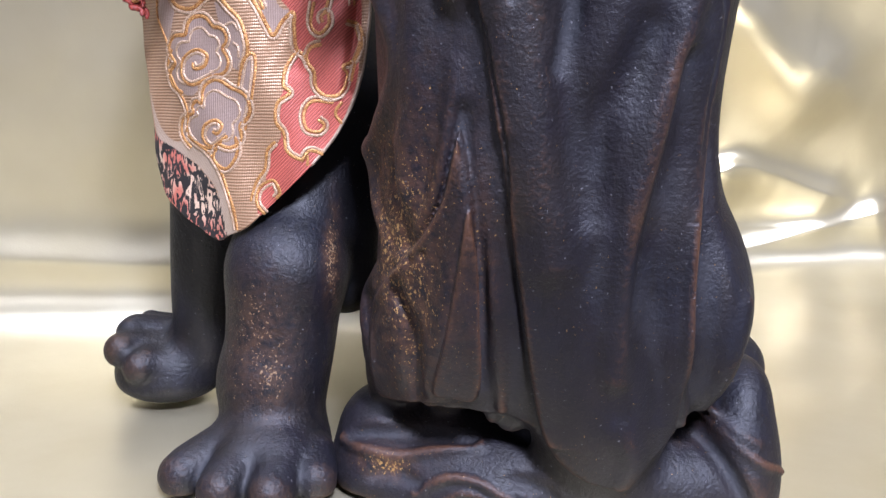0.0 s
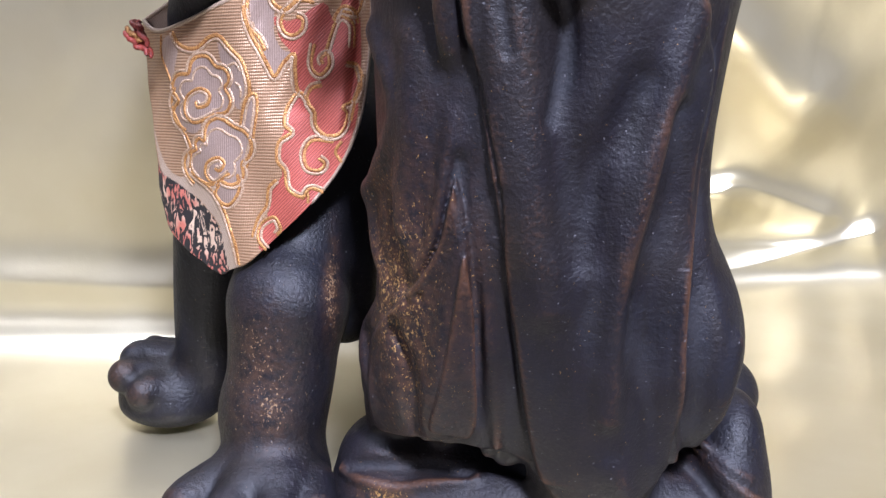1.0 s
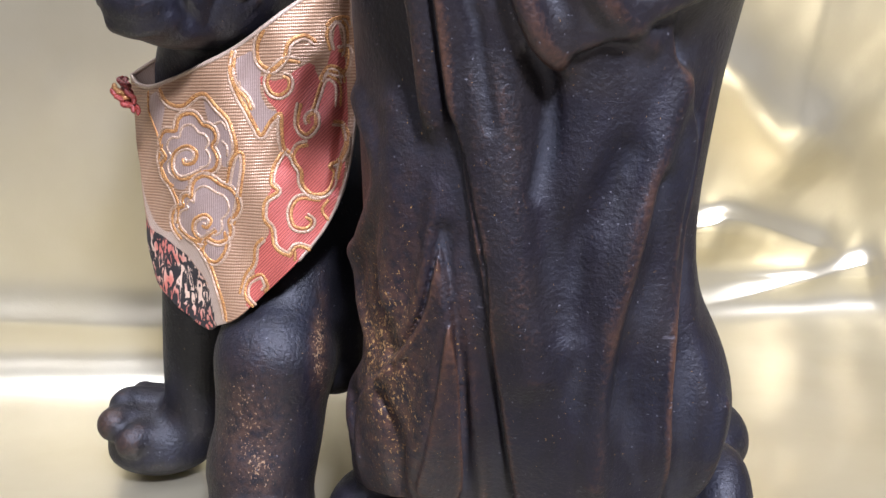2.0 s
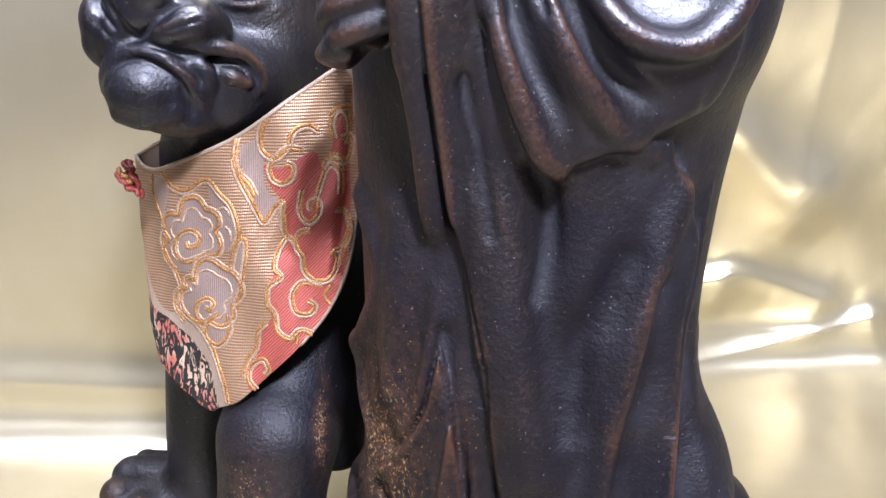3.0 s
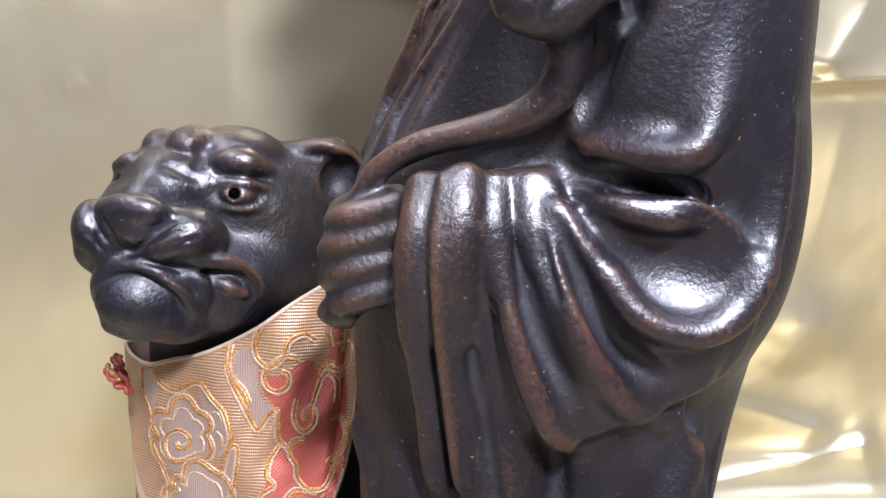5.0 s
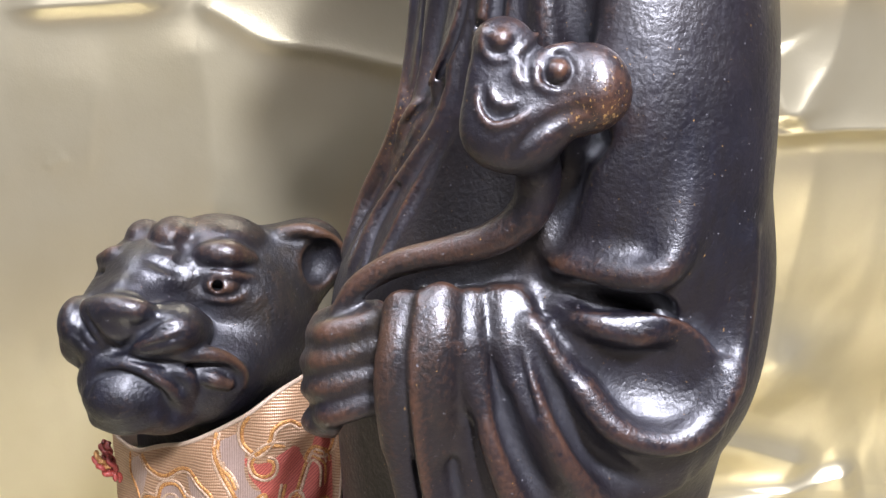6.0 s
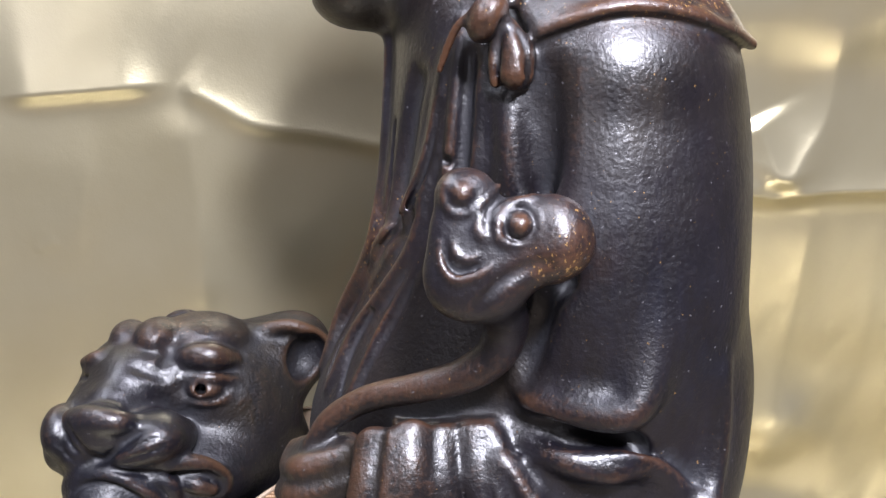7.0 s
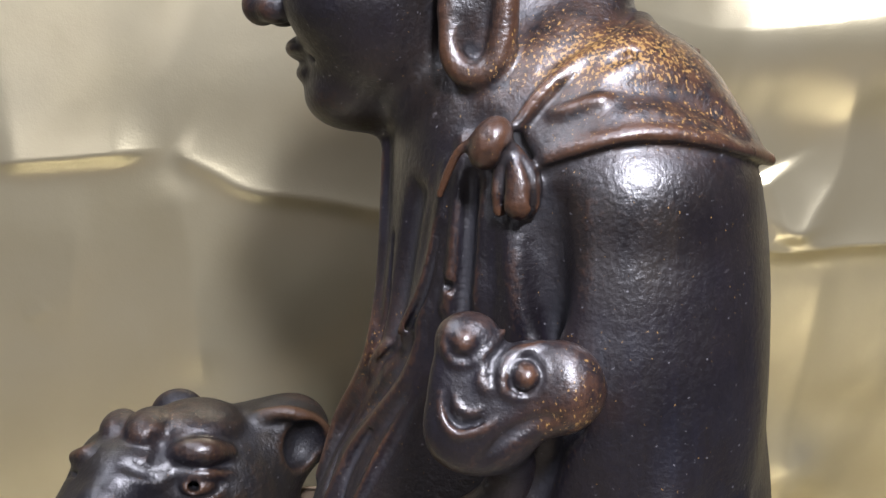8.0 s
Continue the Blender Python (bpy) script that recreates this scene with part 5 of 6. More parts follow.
tiger.relief([(-0.1261, 0.4520, 0.3046, 0.0010), (-0.1151, 0.4520, 0.3013, 0.0012), (-0.1047, 0.4520, 0.2998, 0.0010)], -0.0025, 0.002)
# whisker lines on the pads
for line in ([(-0.1192, 0.4400, 0.3153, 0.0007), (-0.1103, 0.4400, 0.3206, 0.0007), (-0.1041, 0.4450, 0.3232, 0.0007)], [(-0.1208, 0.4400, 0.3119, 0.0007), (-0.1104, 0.4400, 0.3165, 0.0007), (-0.1012, 0.4450, 0.3195, 0.0007)], [(-0.1189, 0.4400, 0.3089, 0.0007), (-0.1081, 0.4400, 0.3120, 0.0007), (-0.0989, 0.4450, 0.3152, 0.0007)], [(-0.1493, 0.4500, 0.3219, 0.0007), (-0.1448, 0.4500, 0.3166, 0.0007), (-0.1399, 0.4500, 0.3108, 0.0007)], [(-0.1520, 0.4500, 0.3157, 0.0007), (-0.1467, 0.4500, 0.3112, 0.0007), (-0.1425, 0.4500, 0.3068, 0.0007)]):
    tiger.relief(line, -0.0012, 0.0012)
# ears
tiger.ellipsoid((-0.0663, 0.5350, 0.3287), (0.026, 0.026, 0.024), (0, 0, 0), 0.010)
tiger.ellipsoid((-0.0541, 0.5350, 0.3362), (0.019, 0.016, 0.019), (0, 25, 0), 0.006)
tiger.stroke([(-0.0729, 0.5200, 0.3446, 0.0023), (-0.0656, 0.5180, 0.3497, 0.0032), (-0.0530, 0.5180, 0.3512, 0.0034), (-0.0421, 0.5220, 0.3453, 0.0035), (-0.0355, 0.5280, 0.3354, 0.0032), (-0.0375, 0.5340, 0.3236, 0.0030)], 0.006)
tiger.ellipsoid((-0.0458, 0.5180, 0.3341), (0.0105, 0.011, 0.0125), (0, 25, 0), 0.003, True)
tiger.ellipsoid((-0.118, 0.560, 0.338), (0.015, 0.010, 0.014), (0, 0, 0), 0.005)
tiger.floor_cut(0.002)
cast("tiger_statue", tiger, BRONZE_TIGER, "dark patinated bronze statue of a tiger wearing a cloth bib", "statue",
     (((-0.0923, 0.4550, 0.0753), (0.020, 0.02, 0.035), 0.38), ((-0.0847, 0.4550, 0.0579), (0.010, 0.02, 0.02), 0.5), ((-0.0557, 0.4700, 0.1174), (0.0035, 0.02, 0.03), 0.7), ((-0.1078, 0.5000, 0.3560), (0.03, 0.03, 0.008), 0.3)),
     (((-0.1100, 0.4800, 0.3150), (0.065, 0.075, 0.060), 0.42), ((-0.1237, 0.4500, 0.3297), (0.040, 0.04, 0.030), 0.85),  ((-0.0905, 0.4800, 0.3446), (0.02, 0.03, 0.02), 0.8)))

# ---------------------------------------------------------------- the brocade bib round the tiger's neck
def weave(name, colour, colour2, rough, metal, period, turn, depth, spread=0.25):
    """Woven cloth: parallel ribs of thread at a real spacing, two tones, a little shine."""
    m = material(name, colour, rough, metal)
    b = m.node_tree.nodes["Principled BSDF"]
    co = m.node_tree.nodes.new("ShaderNodeTexCoord")
    spin = node(m, "ShaderNodeMapping")
    spin.inputs["Rotation"].default_value = (0, radians(turn), 0)
    wire(m, co, "Object", spin, "Vector")
    rib = m.node_tree.nodes.new("ShaderNodeTexWave")
    rib.bands_direction = "Z"
    rib.inputs["Scale"].default_value = 0.314 / period
    rib.inputs["Distortion"].default_value = 0.6
    rib.inputs["Detail"].default_value = 1.0
    rib.inputs["Detail Scale"].default_value = 3.0
    wire(m, spin, "Vector", rib, "Vector")
    rows = m.node_tree.nodes.new("ShaderNodeTexWave")
    rows.bands_direction = "X"
    rows.inputs["Scale"].default_value = 0.314 / (period * 0.6)
    rows.inputs["Distortion"].default_value = 0.8
    wire(m, spin, "Vector", rows, "Vector")
    fuzz = node(m, "ShaderNodeTexNoise", Scale=700.0, Detail=3.0)
    wire(m, co, "Object", fuzz, "Vector")
    stops = ramp(m, [(0.15, colour2), (0.6, colour)])
    wire(m, rib, "Fac", stops, "Fac")
    tint = mix(m, spread)
    tint.blend_type = "MULTIPLY"
    shade = ramp(m, [(0.3, (0.45, 0.4, 0.36)), (0.7, (1, 1, 1))])
    wire(m, fuzz, "Fac", shade, "Fac")
    wire(m, stops, "Color", tint, 6)
    wire(m, shade, "Color", tint, 7)
    wire(m, tint, 2, b, "Base Color")
    n1 = bump(m, rib, "Fac", 0.45, depth)
    n2 = bump(m, rows, "Fac", 0.35, depth * 0.5, n1)
    n3 = bump(m, fuzz, "Fac", 0.2, 0.0003, n2)
    wire(m, n3, "Normal", b, "Normal")
    return m


def motif(name):
    """Black silk with cream and vermilion figures, as on the turned corner of the bib."""
    m = material(name, (0.02, 0.017, 0.016), 0.6)
    b = m.node_tree.nodes["Principled BSDF"]
    co = m.node_tree.nodes.new("ShaderNodeTexCoord")
    spin = node(m, "ShaderNodeMapping")
    spin.inputs["Rotation"].default_value = (0, radians(28), 0)
    spin.inputs["Scale"].default_value = (1.0, 1.0, 0.42)
    wire(m, co, "Object", spin, "Vector")
    a = node(m, "ShaderNodeTexNoise", Scale=330.0, Detail=2.0, Distortion=1.4)
    c = node(m, "ShaderNodeTexNoise", Scale=70.0, Detail=1.0)
    wire(m, spin, "Vector", a, "Vector")
    wire(m, co, "Object", c, "Vector")
    marks = ramp(m, [(0.53, (0, 0, 0)), (0.57, (1, 1, 1))])
    wire(m, a, "Fac", marks, "Fac")
    tone = ramp(m, [(0.44, (0.62, 0.44, 0.30)), (0.60, (0.50, 0.15, 0.10))])
    wire(m, c, "Fac", tone, "Fac")
    m1 = mix(m)
    wire(m, marks, "Color", m1, 0)
    m1.inputs[6].default_value = (0.018, 0.015, 0.014, 1)
    wire(m, tone, "Color", m1, 7)
    wire(m, m1, 2, b, "Base Color")
    fuzz = node(m, "ShaderNodeTexNoise", Scale=900.0, Detail=2.0)
    wire(m, co, "Object", fuzz, "Vector")
    n1 = bump(m, marks, "Color", 0.5, 0.0004)
    n2 = bump(m, fuzz, "Fac", 0.3, 0.0004, n1)
    wire(m, n2, "Normal", b, "Normal")
    return m


def cord_look(name, colour, colour2, metal):
    m = material(name, colour, 0.42, metal)
    b = m.node_tree.nodes["Principled BSDF"]
    co = m.node_tree.nodes.new("ShaderNodeTexCoord")
    a = node(m, "ShaderNodeTexNoise", Scale=1500.0, Detail=2.0)
    wire(m, co, "Object", a, "Vector")
    tone = ramp(m, [(0.38, colour2), (0.62, colour)])
    wire(m, a, "Fac", tone, "Fac")
    wire(m, tone, "Color", b, "Base Color")
    n1 = bump(m, a, "Fac", 0.8, 0.0006)
    wire(m, n1, "Normal", b, "Normal")
    return m


RIB = weave("champagne_rib", (0.45, 0.285, 0.165), (0.31, 0.175, 0.092), 0.38, 0.25, 0.0015, 2, 0.0005)
SILVER = weave("silver_satin", (0.47, 0.345, 0.28), (0.38, 0.275, 0.215), 0.32, 0.4, 0.0011, 88, 0.00025, 0.2)
CREAM = weave("cream_satin", (0.50, 0.38, 0.28), (0.40, 0.29, 0.20), 0.36, 0.15, 0.0009, 60, 0.0003, 0.15)
RED = weave("coral_twill", (0.52, 0.125, 0.088), (0.32, 0.06, 0.042), 0.5, 0.05, 0.0012, 45, 0.0005, 0.2)
MOTIF = motif("black_figured_silk")
GOLD = cord_look("gold_thread", (0.66, 0.36, 0.12), (0.30, 0.115, 0.035), 0.4)
PALE = cord_look("silver_thread", (0.62, 0.45, 0.31), (0.36, 0.22, 0.12), 0.3)
REDCORD = cord_look("red_cord", (0.36, 0.06, 0.04), (0.16, 0.02, 0.015), 0.0)

# outlines on the cloth, as (across, up) in millimetres from a point on the tiger's breast
TOP = [(-56.9, 48.1), (-49.9, 42.7), (-39.8, 42.4), (-25.1, 47.1), (-8.5, 53.6), (6.6, 60.6), (20.7, 69.2), (34.2, 78.9), (47.3, 87.4), (55.6, 92.7), (59.8, 93.8)]
HEM = [(-57.1, 45.7), (-55.4, 14.8), (-52.0, -18.0), (-50.1, -45.4), (-44.2, -62.2), (-29.9, -72.4), (-14.0, -80.7), (-8.6, -78.1), (3.6, -71.5), (18.7, -58.2), (35.8, -41.6), (49.5, -24.4), (59.0, -4.8), (64.1, 20.1), (66.6, 50.0), (67.1, 76.6), (63.4, 89.7)]


def along(points, n):
    """n even steps along a smooth line through the points."""
    p = spline(np.array(points, float), 12)
    run = np.concatenate([[0], np.cumsum(np.hypot(*np.diff(p, axis=0).T))])
    t = np.linspace(0, run[-1], n)
    return np.stack([np.interp(t, run, p[:, i]) for i in range(p.shape[1])], 1)


def inside(a, b, outline):
    odd = np.zeros(a.shape, bool)
    p = along([*outline, outline[0]], 160)
    for (ax, az), (bx, bz) in zip(p[:-1], p[1:]):
        if az != bz:
            odd ^= ((az > b) != (bz > b)) & (a < ax + (b - az) * (bx - ax) / (bz - az))
    return odd


def near_line(a, b, points):
    p = along(points, 60)
    d = np.full(np.shape(a), 99.0)
    for q in p:
        d = np.minimum(d, np.hypot(a - q[0], b - q[1]))
    return d


PLEATS = (([(63.4, 83.2), (61.6, 60.7), (59.8, 39.3), (57.7, 20.2), (55.0, -4.7)], 5.0, 2.6), ([(47.2, 52.7), (39.1, 36.5), (33.1, 20.1), (30.8, 6.3)], 3.0, 4.5),
          ([(57.7, 74.0), (51.1, 52.7), (47.1, 33.9)], 2.2, 4.0), ([(20.6, 60.2), (14.6, 33.0), (19.7, 5.8)], 1.2, 8.0))


def bib_place(a, b, out=0.0):
    """The point of the hanging cloth at (a, b) millimetres, out metres in front of it."""
    x, z = np.asarray(a) / 1000 - 0.1, np.asarray(b) / 1000 + 0.2
    y = 0.466 + np.where(x < -0.065, (x + 0.065) ** 2 / 0.166, (x + 0.065) ** 2 / 0.30)
    for line, deep, wide in PLEATS:
        y = y + deep / 1000 * np.exp(-(near_line(a, b, line) / wide) ** 2)
    y = y + 0.0012 * np.sin(x * 160 + z * 60) + 0.0007 * np.sin(x * 330 - z * 210)
    return np.stack([x, y - out, z], -1)


def lobes(cusps, swell=0.42, closed=True):
    """A cloud's outline: a round lobe from cusp to cusp."""
    out = []
    ends = cusps[1:] + cusps[:1] if closed else cusps[1:]
    for (ax, az), (bx, bz) in zip(cusps, ends):
        for t in (0.0, 0.17, 0.36, 0.64, 0.83):
            lift = swell * math.sin(math.pi * t) ** 0.7
            out.append((ax + (bx - ax) * t - (bz - az) * lift, az + (bz - az) * t + (bx - ax) * lift))
    return out if closed else out + [cusps[-1]]


CLOUD_HIGH = [(-29.8, -7.4), (-33.7, 7.2), (-26.6, 21.1), (-10.4, 24.8), (-6.3, 14.4), (-12.1, 1.3), (-21.1, -1.5)]
CLOUD_LOW = [(-26.7, -34.6), (-24.2, -17.1), (-18.7, -11.9), (-2.4, -4.4), (1.5, -22.3), (-10.8, -31.3)]
bib = tagged(new("brocade_bib"), "champagne and coral brocade bib with gold cloud pattern on a statue", "bib")
nu, nv = 280, 230
top, hem = along(TOP, nu), along(HEM, nu)
v = np.linspace(0, 1, nv)[:, None, None]
AB = top[None] * (1 - v) + hem[None] * v
A, B = AB[..., 0], AB[..., 1]
verts = bib_place(A, B).reshape(-1, 3)
grid = np.arange(nu * nv).reshape(nv, nu)
faces = np.stack([grid[1:, :-1], grid[1:, 1:], grid[:-1, 1:], grid[:-1, :-1]], -1).reshape(-1, 4)
fa = (A[1:, :-1] + A[:-1, 1:]).ravel() / 2
fb = (B[1:, :-1] + B[:-1, 1:]).ravel() / 2
zone = np.zeros(len(faces), np.int32)
# coral ground, silver clouds, cream border, black corner
zone[inside(fa, fb, [(19.9, 48.9), (23.5, 37.5), (28.9, 30.4), (29.8, 14.5), (24.0, -5.2), (19.9, -15.3), (22.6, -26.4), (15.0, -37.1), (13.6, -48.8), (8.8, -53.8), (10.9, -66.2), (24.5, -54.3), (41.3, -35.8), (53.6, -16.0), (60.4, 6.3), (61.7, 28.4), (63.5, 52.7), (63.9, 74.0), (57.7, 74.5), (54.6, 60.7), (48.7, 47.4), (44.6, 54.8), (33.4, 48.5), (27.2, 46.5)])] = 3
for cloud in (lobes(CLOUD_HIGH), lobes(CLOUD_LOW),
              [(-9.7, 36.5), (-1.5, 33.1), (3.5, 27.2), (7.1, 20.1), (6.9, 11.7), (2.3, 4.3), (-3.6, 9.2), (-5.8, 20.2)],
              [(4.8, 9.6), (9.9, 12.3), (10.9, 5.1), (8.9, -6.3), (5.3, -20.9), (1.6, -24.3), (4.3, -12.5), (0.9, -4.4)],
              [(-10.5, -33.5), (-13.0, -39.0), (-6.7, -43.6), (-1.1, -36.3), (-1.5, -28.2)],
              [(8.8, 56.4), (17.8, 60.1), (20.5, 52.2), (20.3, 41.4), (23.5, 33.4), (28.4, 31.4), (24.2, 26.6), (20.5, 20.2), (16.1, 26.2), (11.8, 35.0), (9.1, 46.2)],
              [(-35.3, 41.3), (-32.7, 35.1), (-35.0, 24.6), (-37.9, 18.3), (-42.6, 26.3), (-42.1, 36.6)]):
    zone[inside(fa, fb, cloud)] = 1
zone[inside(fa, fb, [(57.7, 75.3), (67.0, 77.9), (68.3, 33.7), (63.0, 0.7), (59.8, 0.8), (61.4, 25.7), (60.8, 52.7)])] = 0
zone[inside(fa, fb, [(-52.7, -5.9), (-48.0, -23.0), (-38.8, -32.0), (-28.3, -32.9), (-14.1, -41.6), (-8.5, -52.3), (-3.2, -66.1), (-2.8, -75.6), (-11.0, -81.4), (-11.4, -61.9), (-15.7, -50.9), (-26.8, -41.6), (-39.0, -36.3), (-49.2, -29.5)])] = 2
zone[inside(fa, fb, [(-54.8, -20.3), (-48.5, -30.8), (-38.9, -35.7), (-26.5, -42.1), (-15.7, -51.5), (-11.4, -62.5), (-10.1, -82.7), (-26.6, -81.2), (-54.1, -69.0), (-61.6, -39.8)])] = 4
panel = mesh_object("front_panel", verts, faces, [RIB, SILVER, CREAM, RED, MOTIF], bib)
panel.data.polygons.foreach_set("material_index", zone)
thick = panel.modifiers.new("thickness", "SOLIDIFY")
thick.thickness, thick.offset = 0.0016, -1.0
panel["label"] = "brocade panel with coral ground and silver clouds"


def tube(name, pts, r, mat, parent, sides=6, flat=1.0):
    """A round cord along 3D points."""
    pts = np.asarray(pts, float)
    tang = np.gradient(pts, axis=0)
    tang /= np.linalg.norm(tang, axis=1)[:, None] + 1e-9
    side = np.cross(tang, (0, 1, 0.02))
    side /= np.linalg.norm(side, axis=1)[:, None] + 1e-9
    up = np.cross(side, tang)
    a = np.linspace(0, 2 * math.pi, sides, endpoint=False)
    rr = np.full(len(pts), r)
    rr[[0, -1]] *= 0.4
    ring = pts[:, None] + rr[:, None, None] * (np.cos(a)[None, :, None] * side[:, None] + flat * np.sin(a)[None, :, None] * up[:, None])
    n = len(pts)
    idx = np.arange(n * sides).reshape(n, sides)
    f = np.stack([idx[:-1], idx[1:], np.roll(idx[1:], -1, 1), np.roll(idx[:-1], -1, 1)], -1).reshape(-1, 4)
    return mesh_object(name, ring.reshape(-1, 3), f, [mat], parent)


def thread(points, r=0.75, double=1.8):
    """A couched band of gold thread on the panel, with a pale one beside it where double is not 0 (its side and distance)."""
    p = along(points, max(12, int(len(points) * 9)))
    tube("gold_thread", bib_place(p[:, 0], p[:, 1], 0.0001), (0.40 + r * 0.6) / 1000, GOLD, panel, 8, 0.38)
    if double:
        t = np.gradient(p, axis=0)
        t /= np.linalg.norm(t, axis=1)[:, None] + 1e-9
        q = p + np.stack([t[:, 1], -t[:, 0]], 1) * double
        tube("silver_thread", bib_place(q[:, 0], q[:, 1], 0.0002), 0.00075, PALE, panel, 8, 0.38)


thread([(-35.3, 41.9), (-31.2, 35.0), (-22.2, 33.4), (-13.7, 38.8), (-7.4, 39.2), (-1.2, 33.2), (3.8, 27.8), (6.8, 20.1), (7.2, 12.6), (3.5, 4.4)], 1.0)
thread(lobes(CLOUD_HIGH[:6], 0.42, False), 0.9, -1.7)
thread([(-12.1, 1.3), (-23.9, -3.2), (-29.9, 1.4), (-28.3, 9.5), (-20.8, 13.7), (-15.0, 11.4), (-16.4, 6.1), (-21.7, 4.6), (-22.9, 7.7)], 0.8, 1.5)
thread([(-35.1, 13.9), (-38.5, 5.8), (-35.9, -2.5), (-30.2, -9.6), (-27.7, -17.9), (-29.5, -27.8)])
thread(lobes(CLOUD_LOW, 0.42, False), 0.9, -1.7)
thread([(-5.1, -27.4), (-14.0, -33.2), (-19.1, -29.2), (-17.7, -23.1), (-11.8, -20.1), (-8.1, -22.8), (-10.7, -26.7), (-13.9, -25.7)], 0.8, 1.5)
thread([(-28.6, -23.4), (-26.3, -29.5), (-19.2, -33.8), (-11.9, -34.0)])
thread([(-10.5, -32.6), (-13.3, -39.1), (-7.0, -43.7), (-1.1, -36.5), (-1.2, -27.6)])
thread([(0.9, -4.4), (4.8, 9.0), (9.9, 12.0), (10.9, 5.1), (8.9, -6.3), (6.6, -15.6), (3.1, -24.6), (1.0, -23.2)])
thread([(-29.6, -28.4), (-18.5, -34.8), (-12.1, -40.6), (-8.1, -49.8), (-4.3, -61.0), (-2.1, -74.3)], 0.9)
thread([(-43.1, 40.2), (-43.3, 29.1), (-38.7, 17.6), (-36.6, 14.5)], 0.6, 0)
thread([(8.2, 57.5), (6.9, 48.2), (9.3, 39.2), (13.4, 32.4), (17.2, 24.4), (19.9, 20.4), (24.5, 26.9), (30.0, 30.9), (29.9, 22.8), (30.3, 14.5), (34.1, 11.3), (36.8, 7.8)], 1.0)
thread([(23.7, 70.3), (19.8, 62.8), (20.5, 54.8), (27.0, 51.9), (33.0, 57.9), (34.6, 63.2), (38.3, 66.4), (43.1, 67.3), (47.8, 64.4)], 0.9)
thread([(40.3, 54.8), (33.5, 55.7), (27.5, 51.3), (24.2, 46.4), (25.8, 41.1), (30.1, 39.9), (34.1, 42.9), (34.4, 47.2), (31.5, 48.5)])
thread([(54.0, 60.2), (52.7, 68.7), (56.7, 75.0), (61.6, 76.1), (63.9, 72.4)])
thread([(48.2, 46.8), (52.4, 51.1), (58.7, 50.1), (61.9, 53.8), (62.4, 60.7), (57.7, 60.2)], 0.9)
thread([(44.4, 30.6), (47.1, 39.3), (50.1, 46.9), (54.0, 48.5), (58.0, 44.2), (57.7, 33.9)])
thread([(39.7, 36.0), (38.0, 25.7), (42.0, 21.3), (46.5, 25.5), (46.0, 30.6), (43.1, 29.0), (43.9, 26.3)])
thread([(43.3, 16.4), (37.9, 14.7), (35.7, 9.1), (38.9, 3.4), (39.4, -3.3), (44.2, -7.7), (51.0, -6.4), (54.2, 2.0), (52.6, 6.2), (57.7, 9.2), (60.6, 16.9), (58.0, 25.7)], 0.9)
thread([(31.1, 14.6), (25.6, 6.1), (24.1, -2.4), (27.3, -6.4), (21.4, -10.9), (20.2, -19.5), (23.7, -25.2), (25.0, -33.4), (31.7, -37.7), (35.8, -33.6), (42.4, -35.8)], 0.9, -1.5)
thread([(48.0, -10.8), (37.7, -10.3), (33.5, -16.0), (34.8, -23.1), (40.3, -24.7), (43.0, -21.6), (40.1, -18.8)])
thread([(51.8, -10.3), (48.5, -15.9), (51.7, -21.0)], 0.7, 0)
thread([(19.4, -29.5), (15.0, -34.2), (13.4, -43.0), (8.9, -49.4), (5.4, -59.3)], 0.8, -1.4)
thread([(12.7, -65.4), (8.7, -60.0), (10.0, -52.8), (17.4, -48.4), (20.5, -54.0), (18.4, -57.7)])
middle = [tuple(sum(p[i] for p in c) / len(c) for i in (0, 1)) for c in (CLOUD_HIGH, CLOUD_LOW)]
inner = [[(x0 + 0.74 * (x - x0), z0 + 0.74 * (z - z0)) for x, z in lobes(c, 0.42, False)] for c, (x0, z0) in zip((CLOUD_HIGH[:6], CLOUD_LOW), middle)]
thread([(7.2, 61.0), (5.6, 52.3), (7.5, 43.9), (13.0, 38.0), (15.7, 32.3)], 1.0, -1.6)
thread([(52.2, 71.7), (56.7, 75.4), (61.3, 71.8), (62.0, 63.0), (60.5, 57.3)], 0.8, 1.5)
thread([(48.8, 47.8), (52.9, 53.1), (58.5, 51.5), (60.1, 45.2)], 0.8, 1.5)
thread([(54.6, 27.2), (60.3, 25.0), (62.0, 17.7), (58.7, 8.3), (56.2, -1.2)], 1.0, 1.5)
for scallop in (*inner, [(-5.0, 24.7), (-0.1, 26.4), (3.1, 22.8)], [(-0.4, 17.4), (2.6, 14.9), (2.4, 9.9)], [(9.7, 46.2), (11.3, 39.3), (15.1, 33.5)]):
    p = along(scallop, 8 * len(scallop))
    tube("silver_thread", bib_place(p[:, 0], p[:, 1], 0.0001), 0.0007, PALE, panel, 8, 0.38)
thread([(31.7, -38.9), (34.5, -35.9), (34.7, -41.1)], 0.7, 0)
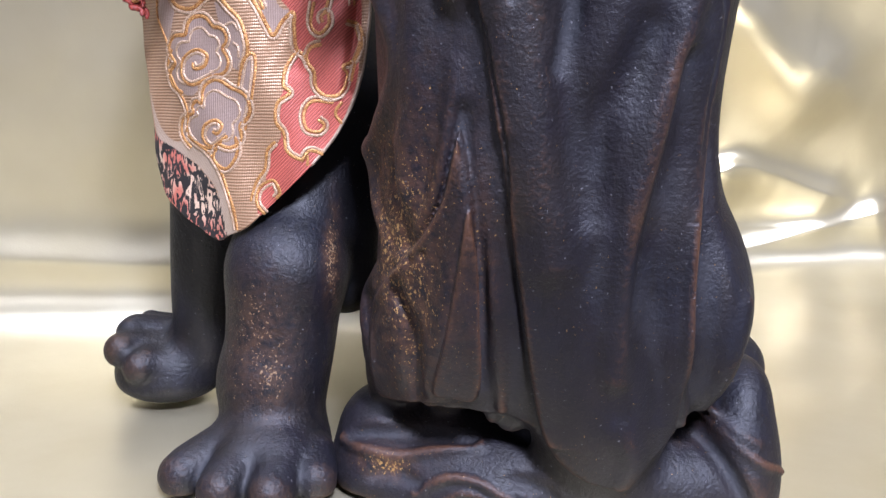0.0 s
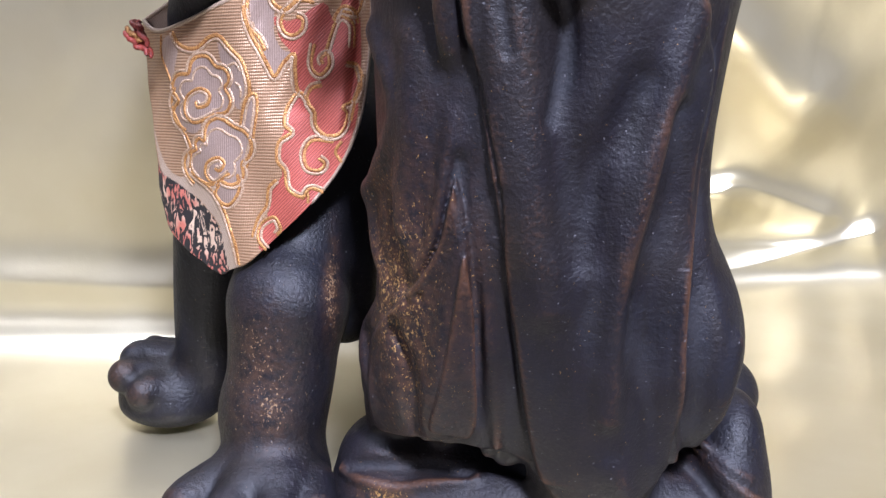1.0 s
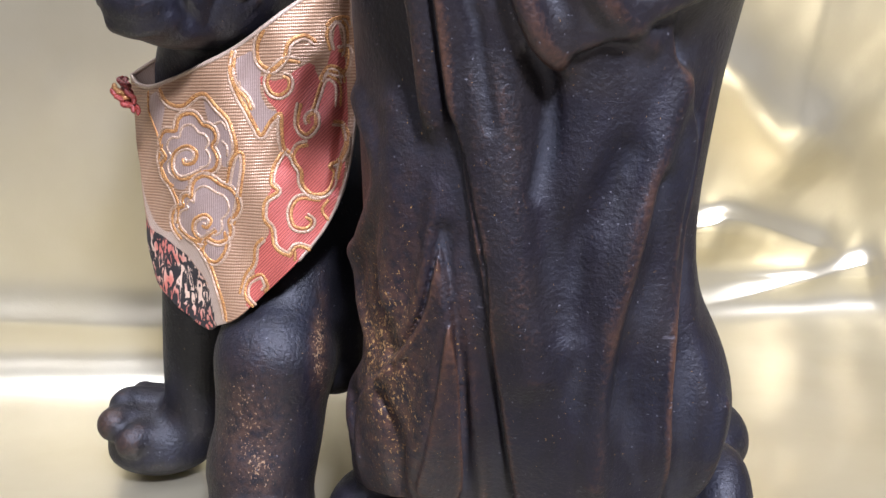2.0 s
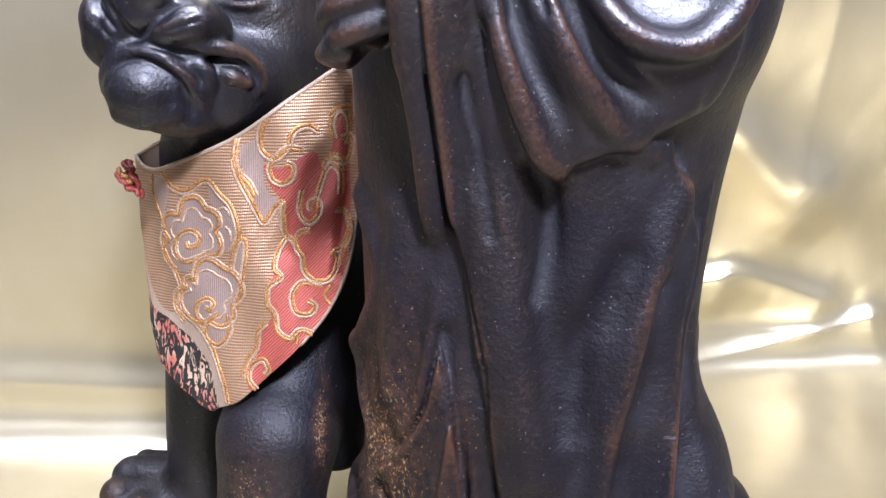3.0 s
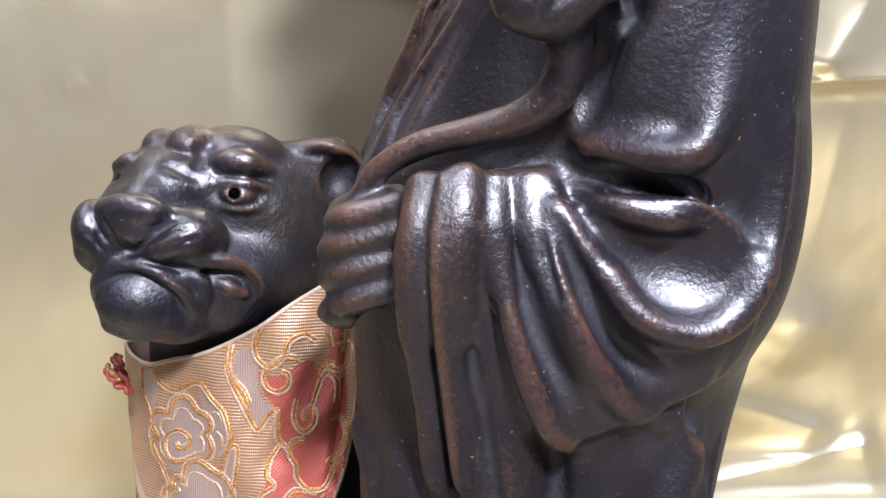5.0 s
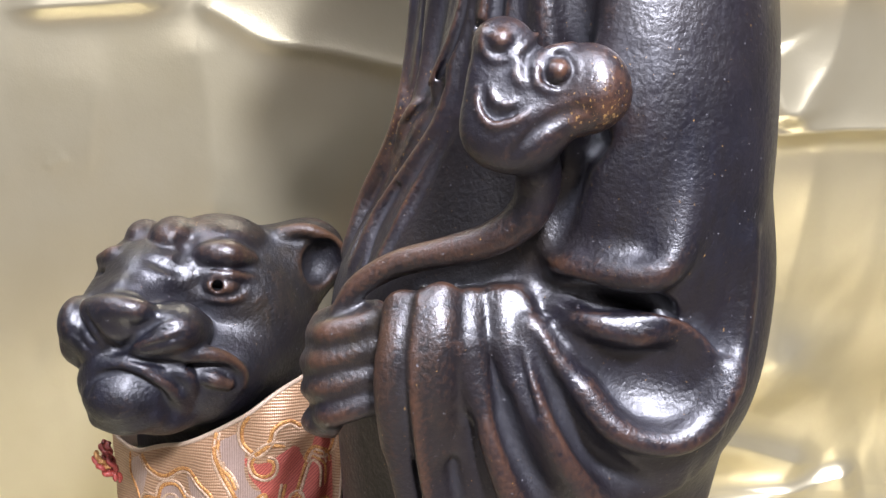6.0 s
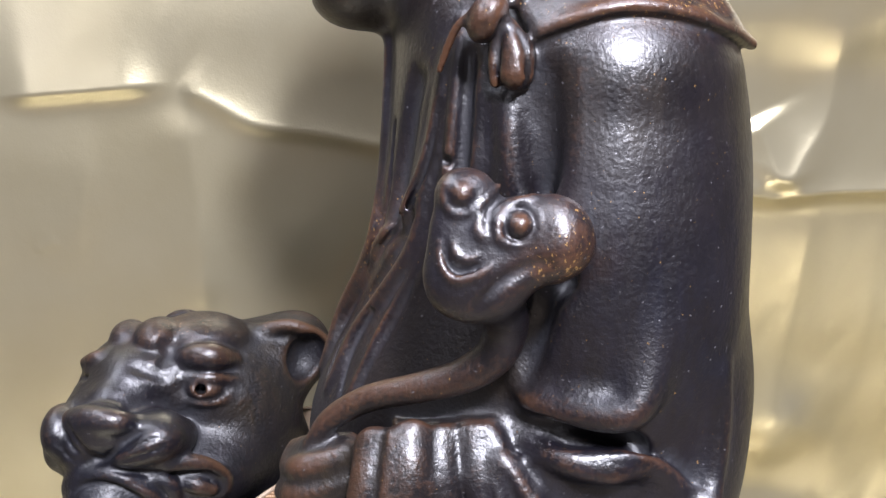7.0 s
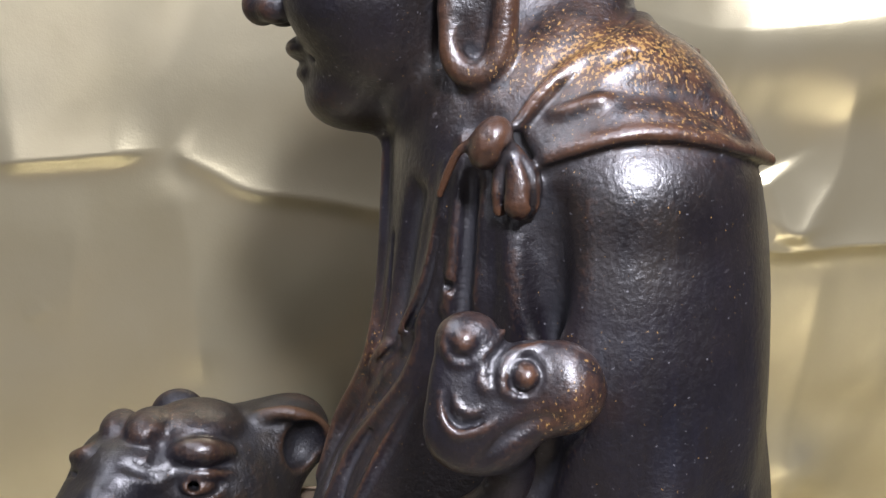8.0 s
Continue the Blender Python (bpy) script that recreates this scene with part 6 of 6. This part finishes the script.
# turned edge along neck and hem
edge = along(TOP, 90)
tube("neck_piping", bib_place(edge[:, 0], edge[:, 1], -0.0006), 0.0012, CREAM, panel)
edge = along(HEM[10:], 80)
tube("hem_piping", bib_place(edge[:, 0], edge[:, 1], -0.0008), 0.0010, CREAM, panel)


# band that goes on round the nape
def nape_band():
    left, right = bib_place(*(-57.0, 46.9)), bib_place(*(63.9, 87.1))
    path = along([tuple(left), (-0.134, 0.512, 0.260), (-0.128, 0.545, 0.266), (-0.085, 0.572, 0.282), (-0.045, 0.556, 0.296), (-0.028, 0.520, 0.302), tuple(right)], 80)
    wide = np.array((0, 0.002, -0.016))
    rows = [path + wide * t for t in np.linspace(0, 1, 8)]
    vv = np.stack(rows).reshape(-1, 3)
    g = np.arange(len(vv)).reshape(8, 80)
    ff = np.stack([g[1:, :-1], g[1:, 1:], g[:-1, 1:], g[:-1, :-1]], -1).reshape(-1, 4)
    ob = mesh_object("nape_band", vv, ff, [CREAM], bib)
    mod = ob.modifiers.new("thickness", "SOLIDIFY")
    mod.thickness = 0.002
    tube("band_piping", path, 0.0011, CREAM, ob)


nape_band()
# red and gold cord ends at the fastening
for start, mid, end, mat in (((-0.1529, 0.4980, 0.2470), (-0.1496, 0.4920, 0.2393), (-0.1449, 0.4900, 0.2283), REDCORD), ((-0.1555, 0.5000, 0.2473), (-0.1525, 0.4920, 0.2387), (-0.1465, 0.4880, 0.2297), REDCORD),
                             ((-0.1574, 0.4920, 0.2434), (-0.1532, 0.4890, 0.2391), (-0.1491, 0.4900, 0.2362), GOLD), ((-0.1586, 0.4920, 0.2414), (-0.1536, 0.4880, 0.2364), (-0.1484, 0.4890, 0.2318), REDCORD),
                             ((-0.1559, 0.4950, 0.2462), (-0.1503, 0.4890, 0.2420), (-0.1458, 0.4880, 0.2337), REDCORD)):
    p = along([start, mid, end], 24)
    turn = np.linspace(0, 22, 24)
    p = p + 0.0006 * np.stack([np.cos(turn), np.sin(turn), np.sin(turn * 0.7)], 1)
    tube("cord_end", p, 0.0014, mat, bib)
